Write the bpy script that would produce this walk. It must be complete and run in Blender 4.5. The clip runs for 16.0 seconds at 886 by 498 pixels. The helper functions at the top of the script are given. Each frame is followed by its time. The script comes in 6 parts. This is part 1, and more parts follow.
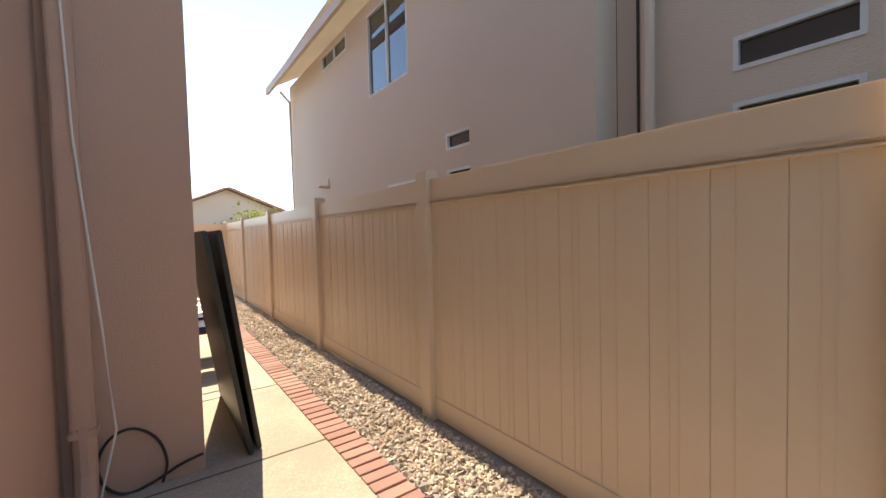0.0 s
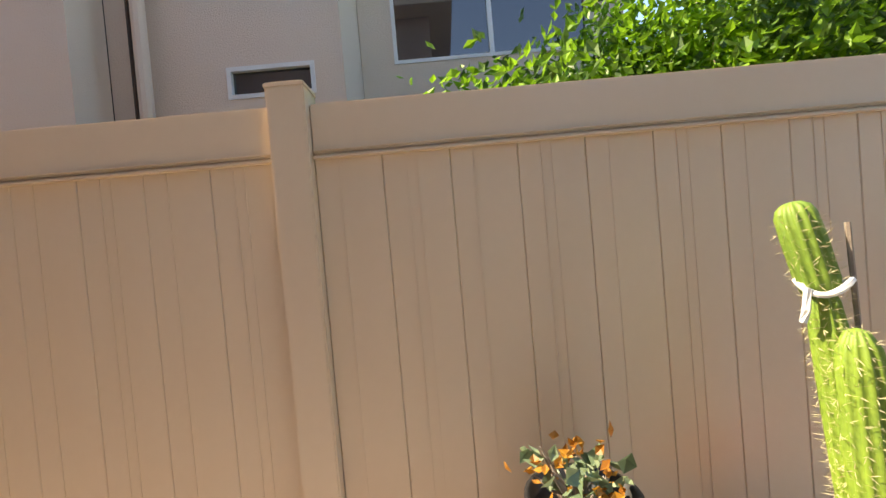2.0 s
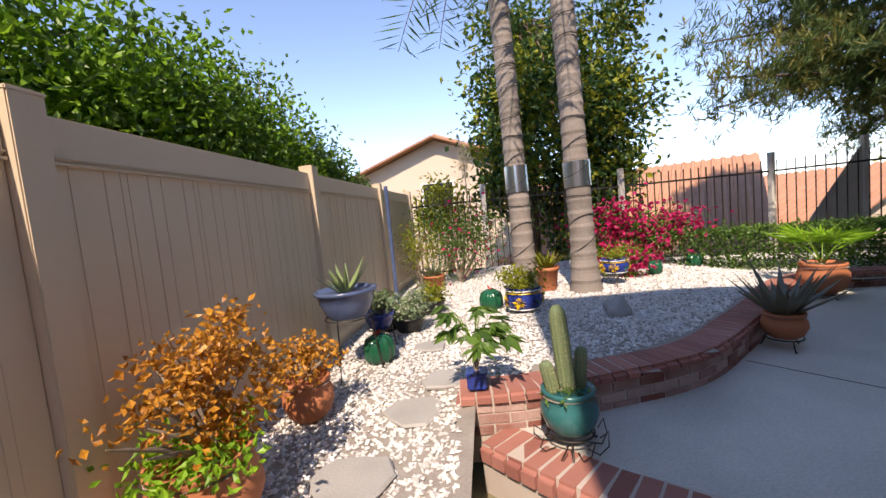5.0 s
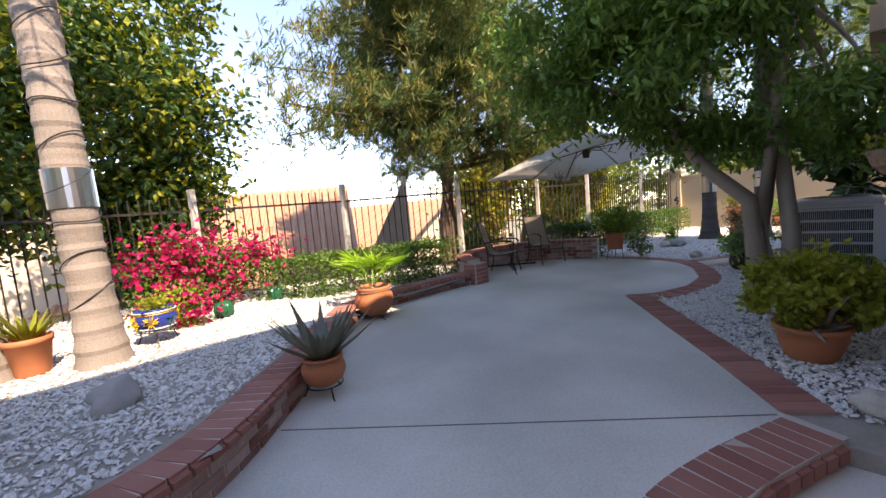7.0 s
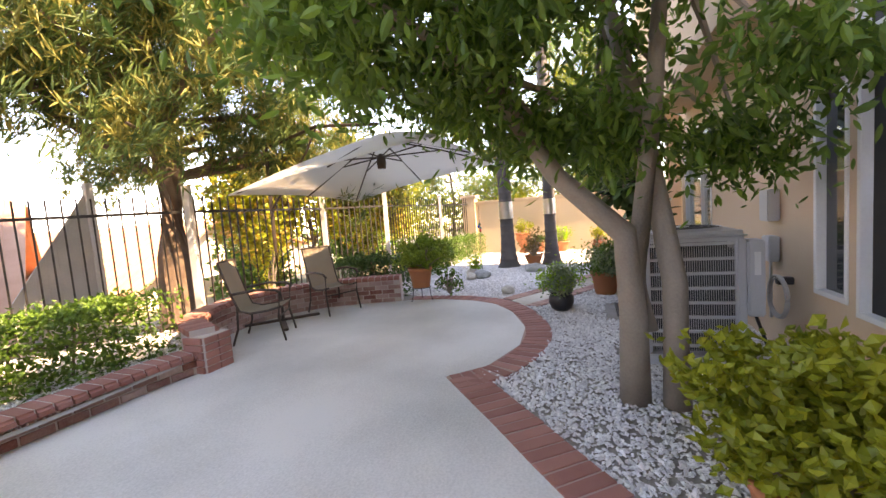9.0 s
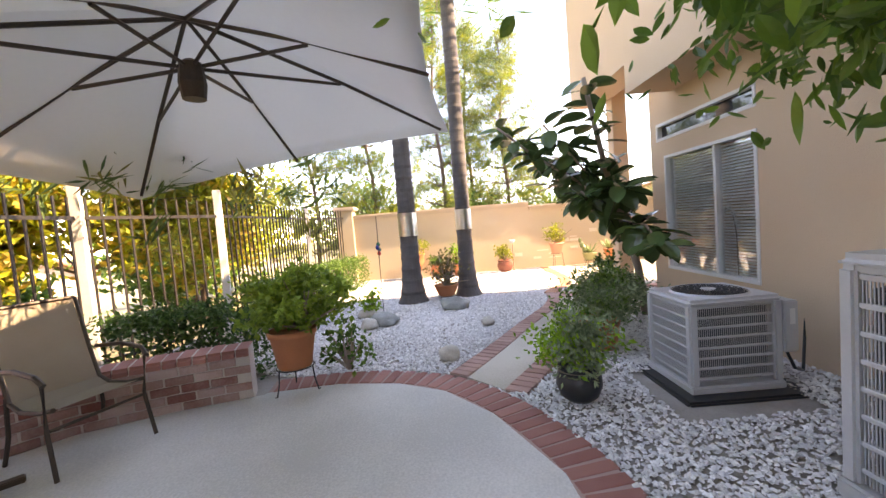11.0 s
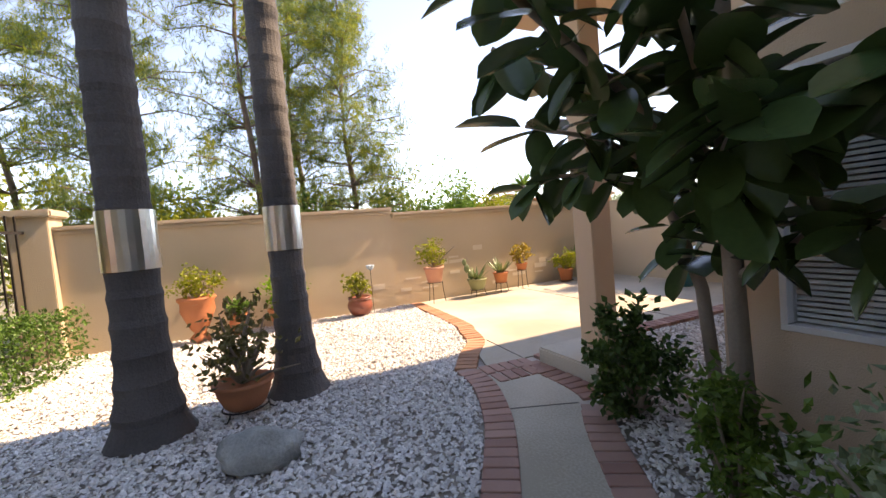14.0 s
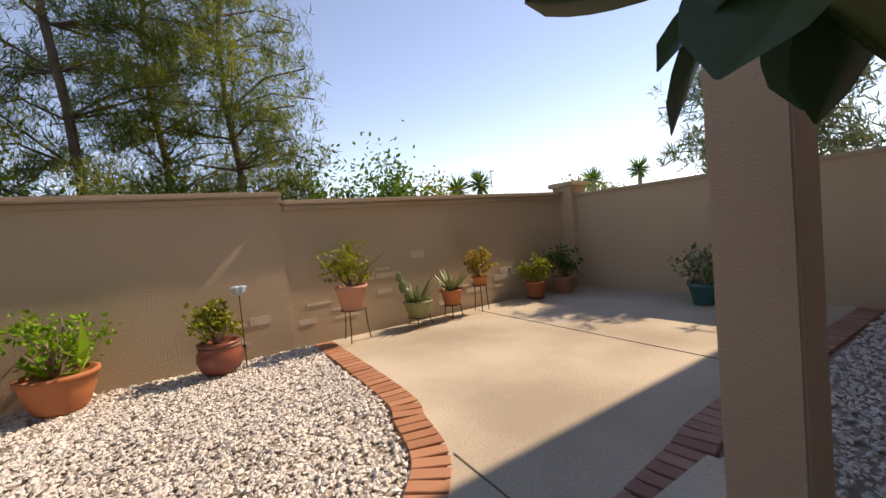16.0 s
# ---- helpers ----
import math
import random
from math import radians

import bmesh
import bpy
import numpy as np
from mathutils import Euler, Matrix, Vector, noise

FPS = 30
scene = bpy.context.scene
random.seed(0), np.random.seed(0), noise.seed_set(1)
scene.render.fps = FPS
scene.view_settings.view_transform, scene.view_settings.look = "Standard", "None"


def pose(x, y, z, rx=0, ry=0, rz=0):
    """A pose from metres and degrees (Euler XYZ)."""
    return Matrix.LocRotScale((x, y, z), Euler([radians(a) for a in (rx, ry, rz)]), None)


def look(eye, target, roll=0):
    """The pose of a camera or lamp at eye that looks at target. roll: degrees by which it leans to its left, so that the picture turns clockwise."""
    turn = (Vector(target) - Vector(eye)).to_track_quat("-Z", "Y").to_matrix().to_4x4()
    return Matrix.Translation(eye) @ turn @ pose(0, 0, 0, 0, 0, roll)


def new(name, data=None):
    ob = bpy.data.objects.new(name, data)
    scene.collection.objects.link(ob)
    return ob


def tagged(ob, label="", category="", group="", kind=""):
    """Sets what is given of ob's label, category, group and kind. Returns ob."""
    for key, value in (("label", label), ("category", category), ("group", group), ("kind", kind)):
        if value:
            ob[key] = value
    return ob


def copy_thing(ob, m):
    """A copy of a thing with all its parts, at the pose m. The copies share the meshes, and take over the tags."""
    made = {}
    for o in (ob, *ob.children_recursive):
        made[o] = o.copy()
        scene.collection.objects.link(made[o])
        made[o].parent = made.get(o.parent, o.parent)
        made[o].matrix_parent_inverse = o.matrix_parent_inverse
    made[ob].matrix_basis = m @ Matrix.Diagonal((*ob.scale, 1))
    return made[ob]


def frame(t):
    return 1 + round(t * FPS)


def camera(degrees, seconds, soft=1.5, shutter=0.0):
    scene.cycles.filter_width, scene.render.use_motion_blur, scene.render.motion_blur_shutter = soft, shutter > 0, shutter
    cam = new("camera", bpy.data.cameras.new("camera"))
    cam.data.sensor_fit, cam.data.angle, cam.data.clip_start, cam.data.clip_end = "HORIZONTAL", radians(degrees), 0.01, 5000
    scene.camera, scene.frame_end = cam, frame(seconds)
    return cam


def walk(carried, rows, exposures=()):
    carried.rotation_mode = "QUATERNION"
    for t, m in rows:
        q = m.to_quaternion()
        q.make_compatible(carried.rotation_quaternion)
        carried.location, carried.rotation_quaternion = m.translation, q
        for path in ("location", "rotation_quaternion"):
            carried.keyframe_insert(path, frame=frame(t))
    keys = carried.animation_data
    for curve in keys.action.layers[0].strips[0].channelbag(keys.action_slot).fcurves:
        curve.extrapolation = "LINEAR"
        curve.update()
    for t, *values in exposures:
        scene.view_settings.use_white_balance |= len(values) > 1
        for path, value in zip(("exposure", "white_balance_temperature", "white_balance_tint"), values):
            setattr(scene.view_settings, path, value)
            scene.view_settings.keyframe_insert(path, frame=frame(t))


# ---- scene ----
cam = camera(95.4, 16.0)
EXP = 1.0
# the clip's own exposure and white balance: seconds, stops, kelvin, tint
EXPOSURES = [(0, 1.0, 8700, 12), (0.8, 0.9, 8800, 12), (1.5, 1.4, 8900, 12), (2.5, 1.35, 8800, 11), (3.0, 0.9, 8400, 11), (3.5, 0.5, 8000, 14), (6.0, 0.45, 8000, 20), (7.0, 1.3, 9100, 22), (8.0, 1.7, 11000, 26), (9.0, 2.6, 12800, 28), (11.5, 2.5, 11900, 26), (12.5, 1.98, 11400, 24), (13.5, 1.45, 10700, 24), (14.5, 1.15, 10500, 24), (15.5, 0.38, 10100, 22), (16.0, 0.1, 9900, 22)]
PATH = [
    (0, (0.088, 0.127, 1.383), (-1.088, -1.489, 1.305), -1.5),
    (0.5, (-0.053, 0.163, 1.356), (-1.229, -1.453, 1.29), -1.7),
    (1, (-0.15, 0.136, 1.317), (-1.649, -1.187, 1.274), -2.4),
    (1.4, (-0.192, 0.229, 1.315), (-2.017, -0.589, 1.274), -3.8),
    (1.5, (-0.199, 0.27, 1.313), (-2.087, -0.386, 1.27), -3.9),
    (2, (-0.235, 0.503, 1.288), (-2.234, 0.489, 1.247), -4.9),
    (2.5, (-0.294, 0.7, 1.346), (-2.186, 1.334, 1.217), -6.5),
    (3, (-0.363, 0.81, 1.326), (-2.017, 1.923, 1.165), -6.5),
    (3.5, (-0.386, 0.883, 1.34), (-1.713, 2.368, 1.16), -6.2),
    (3.7, (-0.339, 0.92, 1.342), (-1.521, 2.522, 1.157), -5.8),
    (5.8, (0.328, 1.319, 1.223), (0.748, 3.266, 1.039), -5.7),
    (6, (0.436, 1.387, 1.231), (1.031, 3.287, 1.041), -5.6),
    (6.5, (0.772, 1.661, 1.172), (1.783, 3.377, 0.986), -5.6),
    (7, (1.185, 1.944, 1.198), (2.527, 3.414, 0.999), -5.1),
    (7.5, (1.605, 2.291, 1.228), (3.196, 3.487, 1.032), -4.8),
    (8, (2.141, 2.547, 1.202), (3.891, 3.5, 1.023), -4.6),
    (8.5, (2.698, 2.835, 1.21), (4.535, 3.606, 1.035), -4.6),
    (9, (3.32, 3.04, 1.21), (5.195, 3.717, 1.045), -4.4),
    (9.2, (3.585, 3.116, 1.183), (5.466, 3.777, 1.026), -4.6),
    (11.3, (6.298, 4.445, 1.182), (8.289, 4.305, 1.06), -4.6),
    (11.5, (6.549, 4.503, 1.189), (8.534, 4.289, 1.068), -4.7),
    (12, (7.171, 4.569, 1.163), (9.133, 4.2, 1.049), -4.8),
    (12.5, (7.795, 4.533, 1.138), (9.724, 4.016, 1.028), -4.8),
    (13, (8.435, 4.432, 1.137), (10.322, 3.78, 1.031), -4.8),
    (13.5, (9.091, 4.272, 1.11), (10.939, 3.513, 1.011), -4.7),
    (14, (9.598, 4.01, 1.111), (11.428, 3.209, 1.017), -4.9),
    (14.5, (10.075, 3.714, 1.073), (11.896, 2.893, 0.972), -5.0),
    (15, (10.64, 3.383, 0.992), (12.449, 2.534, 0.9), -5.2),
    (15.5, (11.209, 3.148, 0.971), (12.978, 2.22, 0.887), -5.3),
    (16, (11.767, 2.959, 0.995), (13.435, 1.859, 0.908), -5.1),
]
walk(cam, [(t, look(eye, target, roll)) for t, eye, target, roll in PATH], exposures=[(t, EXP + e, k, tint) for t, e, k, tint in EXPOSURES])

# ---- world and sun ----
SUN_EL = radians(47)
world = bpy.data.worlds.new("sky_world")
scene.world = world
world.use_nodes = True
wn = world.node_tree.nodes
sky = wn.new("ShaderNodeTexSky")
sky.sky_type = "NISHITA"
sky.sun_disc = False
sky.sun_elevation = SUN_EL
sky.sun_rotation = radians(180)
sky.altitude = 1200
sky.air_density, sky.dust_density, sky.ozone_density = 0.8, 0.0, 4.0
world.node_tree.links.new(sky.outputs[0], wn["Background"].inputs[0])
wn["Background"].inputs[1].default_value = 0.15
sun = new("sun", bpy.data.lights.new("sun", "SUN"))
sun.data.energy, sun.data.angle, sun.data.color = 2.2, radians(0.55), (1.0, 0.95, 0.87)
sun.matrix_basis = look((0, 0, 30), Vector((0, 0, 30)) + Vector((0.05, math.cos(SUN_EL), -math.sin(SUN_EL))))

# ---- materials ----
def mat(name, c1, c2, scale=8.0, rough=0.7, metal=0.0, bump=0.15, fine=60.0, island=False, obj=False, stains=0.25, spec=0.5):
    """Two colours mixed by coarse and fine noise in metres, with a fine relief."""
    m = bpy.data.materials.new(name)
    m.use_nodes = True
    nt = m.node_tree
    n, l = nt.nodes, nt.links
    b = n["Principled BSDF"]
    b.inputs["Roughness"].default_value, b.inputs["Metallic"].default_value = rough, metal
    b.inputs["Specular IOR Level"].default_value = spec
    geo = n.new("ShaderNodeNewGeometry")
    coarse, fin = n.new("ShaderNodeTexNoise"), n.new("ShaderNodeTexNoise")
    coarse.inputs["Scale"].default_value, fin.inputs["Scale"].default_value = scale * 0.25, fine
    coarse.inputs["Detail"].default_value, fin.inputs["Detail"].default_value = 5, 3
    for t in (coarse, fin):
        l.new(geo.outputs["Position"], t.inputs["Vector"])
    add = n.new("ShaderNodeMath")
    add.operation = "MULTIPLY_ADD"
    l.new(fin.outputs[0], add.inputs[0])
    add.inputs[1].default_value = 0.45
    l.new(coarse.outputs[0], add.inputs[2])
    last = add.outputs[0]
    if island or obj:
        src = geo.outputs["Random Per Island"] if island else n.new("ShaderNodeObjectInfo").outputs["Random"]
        ad = n.new("ShaderNodeMath")
        ad.operation = "MULTIPLY_ADD"
        l.new(src, ad.inputs[0])
        ad.inputs[1].default_value = 0.9
        l.new(last, ad.inputs[2])
        sub = n.new("ShaderNodeMath")
        sub.operation = "SUBTRACT"
        l.new(ad.outputs[0], sub.inputs[0])
        sub.inputs[1].default_value = 0.45
        last = sub.outputs[0]
    ramp = n.new("ShaderNodeMapRange")
    ramp.inputs[1].default_value, ramp.inputs[2].default_value = 0.72 - stains * 1.6, 0.72 + stains * 1.6
    l.new(last, ramp.inputs[0])
    mix = n.new("ShaderNodeMix")
    mix.data_type = "RGBA"
    mix.inputs[6].default_value, mix.inputs[7].default_value = (*c1, 1), (*c2, 1)
    l.new(ramp.outputs[0], mix.inputs[0])
    l.new(mix.outputs[2], b.inputs["Base Color"])
    if bump:
        bp = n.new("ShaderNodeBump")
        bp.inputs["Strength"].default_value, bp.inputs["Distance"].default_value = bump, 0.01
        l.new(fin.outputs[0], bp.inputs["Height"])
        l.new(bp.outputs[0], b.inputs["Normal"])
    return m


def leafmat(name, c1, c2, trans=0.35, rough=0.45):
    """Leaves: colour by island, with light coming through."""
    m = mat(name, c1, c2, 6, rough, 0, 0, 40, island=True, stains=0.3)
    nt = m.node_tree
    b = nt.nodes["Principled BSDF"]
    tr, ms = nt.nodes.new("ShaderNodeBsdfTranslucent"), nt.nodes.new("ShaderNodeMixShader")
    src = b.inputs["Base Color"].links[0].from_socket
    nt.links.new(src, tr.inputs[0])
    ms.inputs[0].default_value = trans
    nt.links.new(b.outputs[0], ms.inputs[1])
    nt.links.new(tr.outputs[0], ms.inputs[2])
    nt.links.new(ms.outputs[0], nt.nodes["Material Output"].inputs[0])
    return m


def glassmat(name, tint=(0.02, 0.025, 0.03), rough=0.03):
    m = bpy.data.materials.new(name)
    m.use_nodes = True
    b = m.node_tree.nodes["Principled BSDF"]
    b.inputs["Base Color"].default_value = (*tint, 1)
    b.inputs["Roughness"].default_value, b.inputs["IOR"].default_value = rough, 1.9
    return m


def clearglass(name):
    m = glassmat(name, (0.92, 0.95, 0.95), 0.0)
    b = m.node_tree.nodes["Principled BSDF"]
    b.inputs["Transmission Weight"].default_value, b.inputs["IOR"].default_value = 1.0, 1.5
    return m


M_CLEAR = clearglass("clear_window_glass")
M_VINYL = mat("tan_vinyl", (0.60, 0.48, 0.345), (0.68, 0.555, 0.41), 3, 0.38, 0, 0.05, 25, stains=0.4)
M_STUCCO = mat("peach_stucco", (0.58, 0.41, 0.28), (0.67, 0.49, 0.35), 4, 0.9, 0, 0.5, 120, stains=0.45)
M_STUCCO_N = mat("beige_stucco", (0.62, 0.50, 0.40), (0.70, 0.58, 0.47), 3, 0.9, 0, 0.5, 110, stains=0.45)
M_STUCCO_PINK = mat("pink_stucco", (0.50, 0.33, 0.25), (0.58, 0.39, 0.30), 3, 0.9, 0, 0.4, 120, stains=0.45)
M_WALL = mat("sand_stucco_wall", (0.52, 0.41, 0.28), (0.64, 0.51, 0.365), 2.5, 0.92, 0, 0.5, 90, stains=0.35)
M_CAP = mat("sand_cap", (0.46, 0.37, 0.26), (0.58, 0.47, 0.35), 5, 0.9, 0, 0.4, 80)
M_CONC = mat("grey_concrete", (0.43, 0.425, 0.385), (0.65, 0.635, 0.585), 2.6, 0.65, 0, 0.12, 70, stains=0.10)
M_CONC_W = mat("warm_concrete", (0.36, 0.315, 0.245), (0.56, 0.505, 0.415), 3.4, 0.85, 0, 0.15, 70, stains=0.10)
M_JOINT = mat("joint_dirt", (0.11, 0.095, 0.08), (0.20, 0.175, 0.15), 10, 0.95)
M_BRICK = mat("red_brick", (0.27, 0.095, 0.075), (0.43, 0.185, 0.145), 14, 0.82, 0, 0.35, 150, obj=True, stains=0.35)
M_BRICK_W = mat("worn_pale_brick", (0.22, 0.075, 0.055), (0.50, 0.36, 0.32), 18, 0.88, 0, 0.5, 60, obj=True, stains=0.3)
M_PATCH = mat("bare_block_patch", (0.64, 0.55, 0.43), (0.78, 0.69, 0.57), 14, 0.95, 0, 0.6, 90)
M_BRICK_P = mat("pink_brick_paver", (0.30, 0.15, 0.12), (0.46, 0.27, 0.22), 14, 0.85, 0, 0.35, 150, obj=True, stains=0.35)
M_BRICK_O = mat("orange_brick_paver", (0.36, 0.16, 0.09), (0.50, 0.25, 0.15), 14, 0.85, 0, 0.35, 150, obj=True, stains=0.35)
M_MORTAR = mat("grey_mortar", (0.42, 0.35, 0.30), (0.58, 0.50, 0.44), 12, 0.95, 0, 0.4, 120)
M_MORTAR_R = mat("dusty_red_mortar", (0.33, 0.20, 0.165), (0.46, 0.31, 0.265), 12, 0.95, 0, 0.4, 120)
M_GRAVEL = mat("white_marble_gravel", (0.50, 0.485, 0.475), (0.86, 0.84, 0.81), 3, 0.7, 0, 0.0, 30, island=True, stains=0.34)
M_GRAVEL_T = mat("tan_river_gravel", (0.36, 0.27, 0.19), (0.72, 0.62, 0.50), 3, 0.75, 0, 0.0, 30, island=True, stains=0.34)
M_SOIL = mat("dirt_under_gravel", (0.22, 0.19, 0.165), (0.42, 0.38, 0.34), 20, 0.95, 0, 0.6, 60)
M_TERRA = mat("terracotta", (0.42, 0.13, 0.055), (0.56, 0.21, 0.10), 14, 0.7, 0, 0.15, 90)
M_TERRA_P = mat("pink_terracotta", (0.50, 0.24, 0.17), (0.62, 0.33, 0.24), 14, 0.75, 0, 0.15, 90)
M_BLUE = mat("blue_glaze", (0.012, 0.022, 0.16), (0.03, 0.06, 0.30), 20, 0.15, 0, 0.03, 60)
M_SLATEBLUE = mat("slate_blue_glaze", (0.05, 0.075, 0.16), (0.10, 0.14, 0.26), 20, 0.25, 0, 0.03, 60)
M_TEAL = mat("teal_glaze", (0.015, 0.10, 0.11), (0.04, 0.20, 0.20), 14, 0.2, 0, 0.03, 60)
M_GREENGLASS = mat("green_glazed_ceramic", (0.004, 0.06, 0.03), (0.012, 0.13, 0.065), 14, 0.12, 0, 0.03, 60)
M_BLACK = mat("black_plastic", (0.012, 0.012, 0.013), (0.03, 0.03, 0.03), 14, 0.4, 0, 0.05, 60)
M_IRON = mat("dark_iron", (0.02, 0.018, 0.016), (0.06, 0.05, 0.045), 20, 0.5, 0.5, 0.1, 90)
M_BRONZE = mat("bronze_frame", (0.05, 0.035, 0.025), (0.09, 0.065, 0.05), 20, 0.45, 0.5, 0.05, 90)
M_WHITEPOST = mat("weathered_white_wood", (0.45, 0.42, 0.38), (0.72, 0.69, 0.64), 12, 0.8, 0, 0.3, 60)
M_GREYWOOD = mat("weathered_grey_wood", (0.34, 0.32, 0.29), (0.54, 0.51, 0.47), 12, 0.85, 0, 0.4, 60)
M_WHITE = mat("white_paint", (0.62, 0.62, 0.60), (0.78, 0.78, 0.76), 10, 0.5, 0, 0.05, 60)
M_GALV = mat("galvanized_sheet", (0.55, 0.56, 0.57), (0.78, 0.79, 0.80), 16, 0.28, 1.0, 0.08, 12)
M_PALM = mat("grey_palm_bark", (0.17, 0.145, 0.125), (0.36, 0.31, 0.275), 10, 0.9, 0, 0.6, 70)
M_PALM_D = mat("dark_palm_bark", (0.05, 0.046, 0.045), (0.15, 0.135, 0.13), 10, 0.9, 0, 0.6, 70)
M_BARK = mat("brown_bark", (0.10, 0.065, 0.045), (0.22, 0.155, 0.115), 20, 0.95, 0, 0.9, 60)
M_BARK_G = mat("grey_smooth_bark", (0.20, 0.16, 0.125), (0.34, 0.28, 0.225), 14, 0.85, 0, 0.4, 60)
M_AC = mat("grey_ac_paint", (0.44, 0.45, 0.455), (0.54, 0.55, 0.555), 10, 0.45, 0.2, 0.05, 60)
M_ACDARK = mat("dark_ac_coil", (0.02, 0.02, 0.022), (0.05, 0.05, 0.055), 30, 0.6, 0.3, 0.1, 90)

M_ROOF = mat("clay_roof_tile", (0.34, 0.155, 0.085), (0.52, 0.27, 0.17), 10, 0.85, 0, 0.3, 40, obj=True)
# near-black: real screen panels, and the indoor shade of the room boxes
M_SCREEN_ROOM = mat("window_screen_and_unlit_room", (0.012, 0.012, 0.013), (0.025, 0.025, 0.026), 30, 0.7, 0, 0.1, 300)
M_BLIND = mat("white_blind_slat", (0.76, 0.75, 0.72), (0.84, 0.83, 0.80), 10, 0.5, 0, 0.0, 60)
M_ROCK = mat("pale_boulder", (0.36, 0.33, 0.28), (0.62, 0.58, 0.50), 24, 0.9, 0, 0.7, 60)
M_ROCK_G = mat("grey_green_boulder", (0.14, 0.155, 0.145), (0.42, 0.43, 0.40), 30, 0.8, 0, 0.7, 60)
M_STONE = mat("grey_stepping_stone", (0.30, 0.29, 0.275), (0.46, 0.445, 0.42), 12, 0.9, 0, 0.4, 80)
M_CACTUS = mat("cactus_skin", (0.10, 0.20, 0.03), (0.28, 0.40, 0.05), 12, 0.55, 0, 0.1, 60)
M_CACTUS_G = mat("grey_cactus_skin", (0.10, 0.15, 0.07), (0.20, 0.25, 0.13), 12, 0.6, 0, 0.1, 60)
M_SPINE = mat("pale_spines", (0.55, 0.46, 0.25), (0.75, 0.66, 0.42), 12, 0.6)
M_GLASS = glassmat("window_glass")
M_RED = mat("red_enamel", (0.45, 0.01, 0.012), (0.6, 0.03, 0.03), 12, 0.4)
M_YELLOW = mat("yellow_enamel", (0.65, 0.38, 0.01), (0.8, 0.52, 0.03), 12, 0.35)
M_NAVY = mat("navy_fabric", (0.012, 0.02, 0.06), (0.03, 0.045, 0.12), 12, 0.85)
M_COIR = mat("coir_fibre", (0.14, 0.085, 0.05), (0.30, 0.20, 0.13), 20, 0.95, 0, 0.9, 60)
M_CANVAS = leafmat("pale_canvas", (0.74, 0.72, 0.68), (0.81, 0.79, 0.75), 0.6, 0.9)
L_DARK = leafmat("dark_green_leaf", (0.024, 0.068, 0.016), (0.081, 0.176, 0.041))
L_MID = leafmat("green_leaf", (0.047, 0.115, 0.020), (0.135, 0.257, 0.041))
L_TREE = leafmat("shade_tree_leaf", (0.06, 0.15, 0.025), (0.18, 0.33, 0.055), 0.5)
L_LIME = leafmat("lime_leaf", (0.121, 0.270, 0.016), (0.297, 0.540, 0.041), 0.45)
L_OLIVE = leafmat("yellow_green_leaf", (0.162, 0.203, 0.016), (0.378, 0.392, 0.041), 0.4)
L_AUTUMN = leafmat("orange_jade_leaf", (0.351, 0.135, 0.020), (0.675, 0.324, 0.041), 0.3)
L_GOLD = leafmat("golden_leaf", (0.270, 0.176, 0.027), (0.513, 0.392, 0.068), 0.45)
L_PINE = leafmat("pine_needle", (0.05, 0.105, 0.035), (0.15, 0.225, 0.06), 0.35, 0.6)
L_PINEGOLD = leafmat("golden_pine_needle", (0.15, 0.165, 0.04), (0.34, 0.31, 0.085), 0.35, 0.6)
L_YOUNGPINE = leafmat("young_pine_needle", (0.09, 0.15, 0.045), (0.22, 0.30, 0.08), 0.4, 0.6)
L_RUBBER = leafmat("rubber_leaf", (0.032, 0.07, 0.026), (0.08, 0.145, 0.05), 0.15, 0.25)
L_GREY = leafmat("grey_green_leaf", (0.135, 0.203, 0.108), (0.297, 0.378, 0.216), 0.25)
L_ALOE = leafmat("aloe_leaf", (0.149, 0.216, 0.095), (0.324, 0.405, 0.162), 0.1)
L_PINK = leafmat("magenta_bract", (0.420, 0.010, 0.080), (0.680, 0.030, 0.170), 0.4)
L_PAMPAS = leafmat("pampas_plume", (0.540, 0.446, 0.297), (0.783, 0.675, 0.499), 0.4)

# ---- builders ----
rng = np.random.default_rng(7)
PZ = -0.14


def obj_from(name, verts, faces, material, parent=None, smooth=False):
    me = bpy.data.meshes.new(name)
    me.from_pydata([tuple(map(float, v)) for v in verts] if not isinstance(verts, np.ndarray) else verts.tolist(), [], faces if isinstance(faces, list) else faces.tolist())
    me.materials.append(material)
    if smooth:
        me.polygons.foreach_set("use_smooth", np.ones(len(me.polygons), dtype=bool))
    ob = new(name, me)
    if parent:
        ob.parent = parent
    return ob


def part(name, bm, material, parent=None, label="", smooth=False):
    me = bpy.data.meshes.new(name)
    if smooth:
        for f in bm.faces:
            f.smooth = True
    bm.to_mesh(me)
    bm.free()
    me.materials.append(material)
    ob = new(name, me)
    if parent:
        ob.parent = parent
    if label:
        ob["label"] = label
    return ob


def thing(name, label, category, at=(0, 0, 0), rz=0.0, group="", kind=""):
    e = new(name)
    e.empty_display_size = 0.1
    e.matrix_basis = pose(*at, 0, 0, rz)
    return tagged(e, label, category, group, kind)


def box(x0, y0, z0, x1, y1, z1, bevel=0.0, seg=2):
    bm = bmesh.new()
    bmesh.ops.create_cube(bm, size=1)
    for v in bm.verts:
        v.co = ((x0 + x1) / 2 + v.co.x * (x1 - x0), (y0 + y1) / 2 + v.co.y * (y1 - y0), (z0 + z1) / 2 + v.co.z * (z1 - z0))
    if bevel:
        bmesh.ops.bevel(bm, geom=bm.edges[:], offset=bevel, segments=seg, affect="EDGES")
    return bm


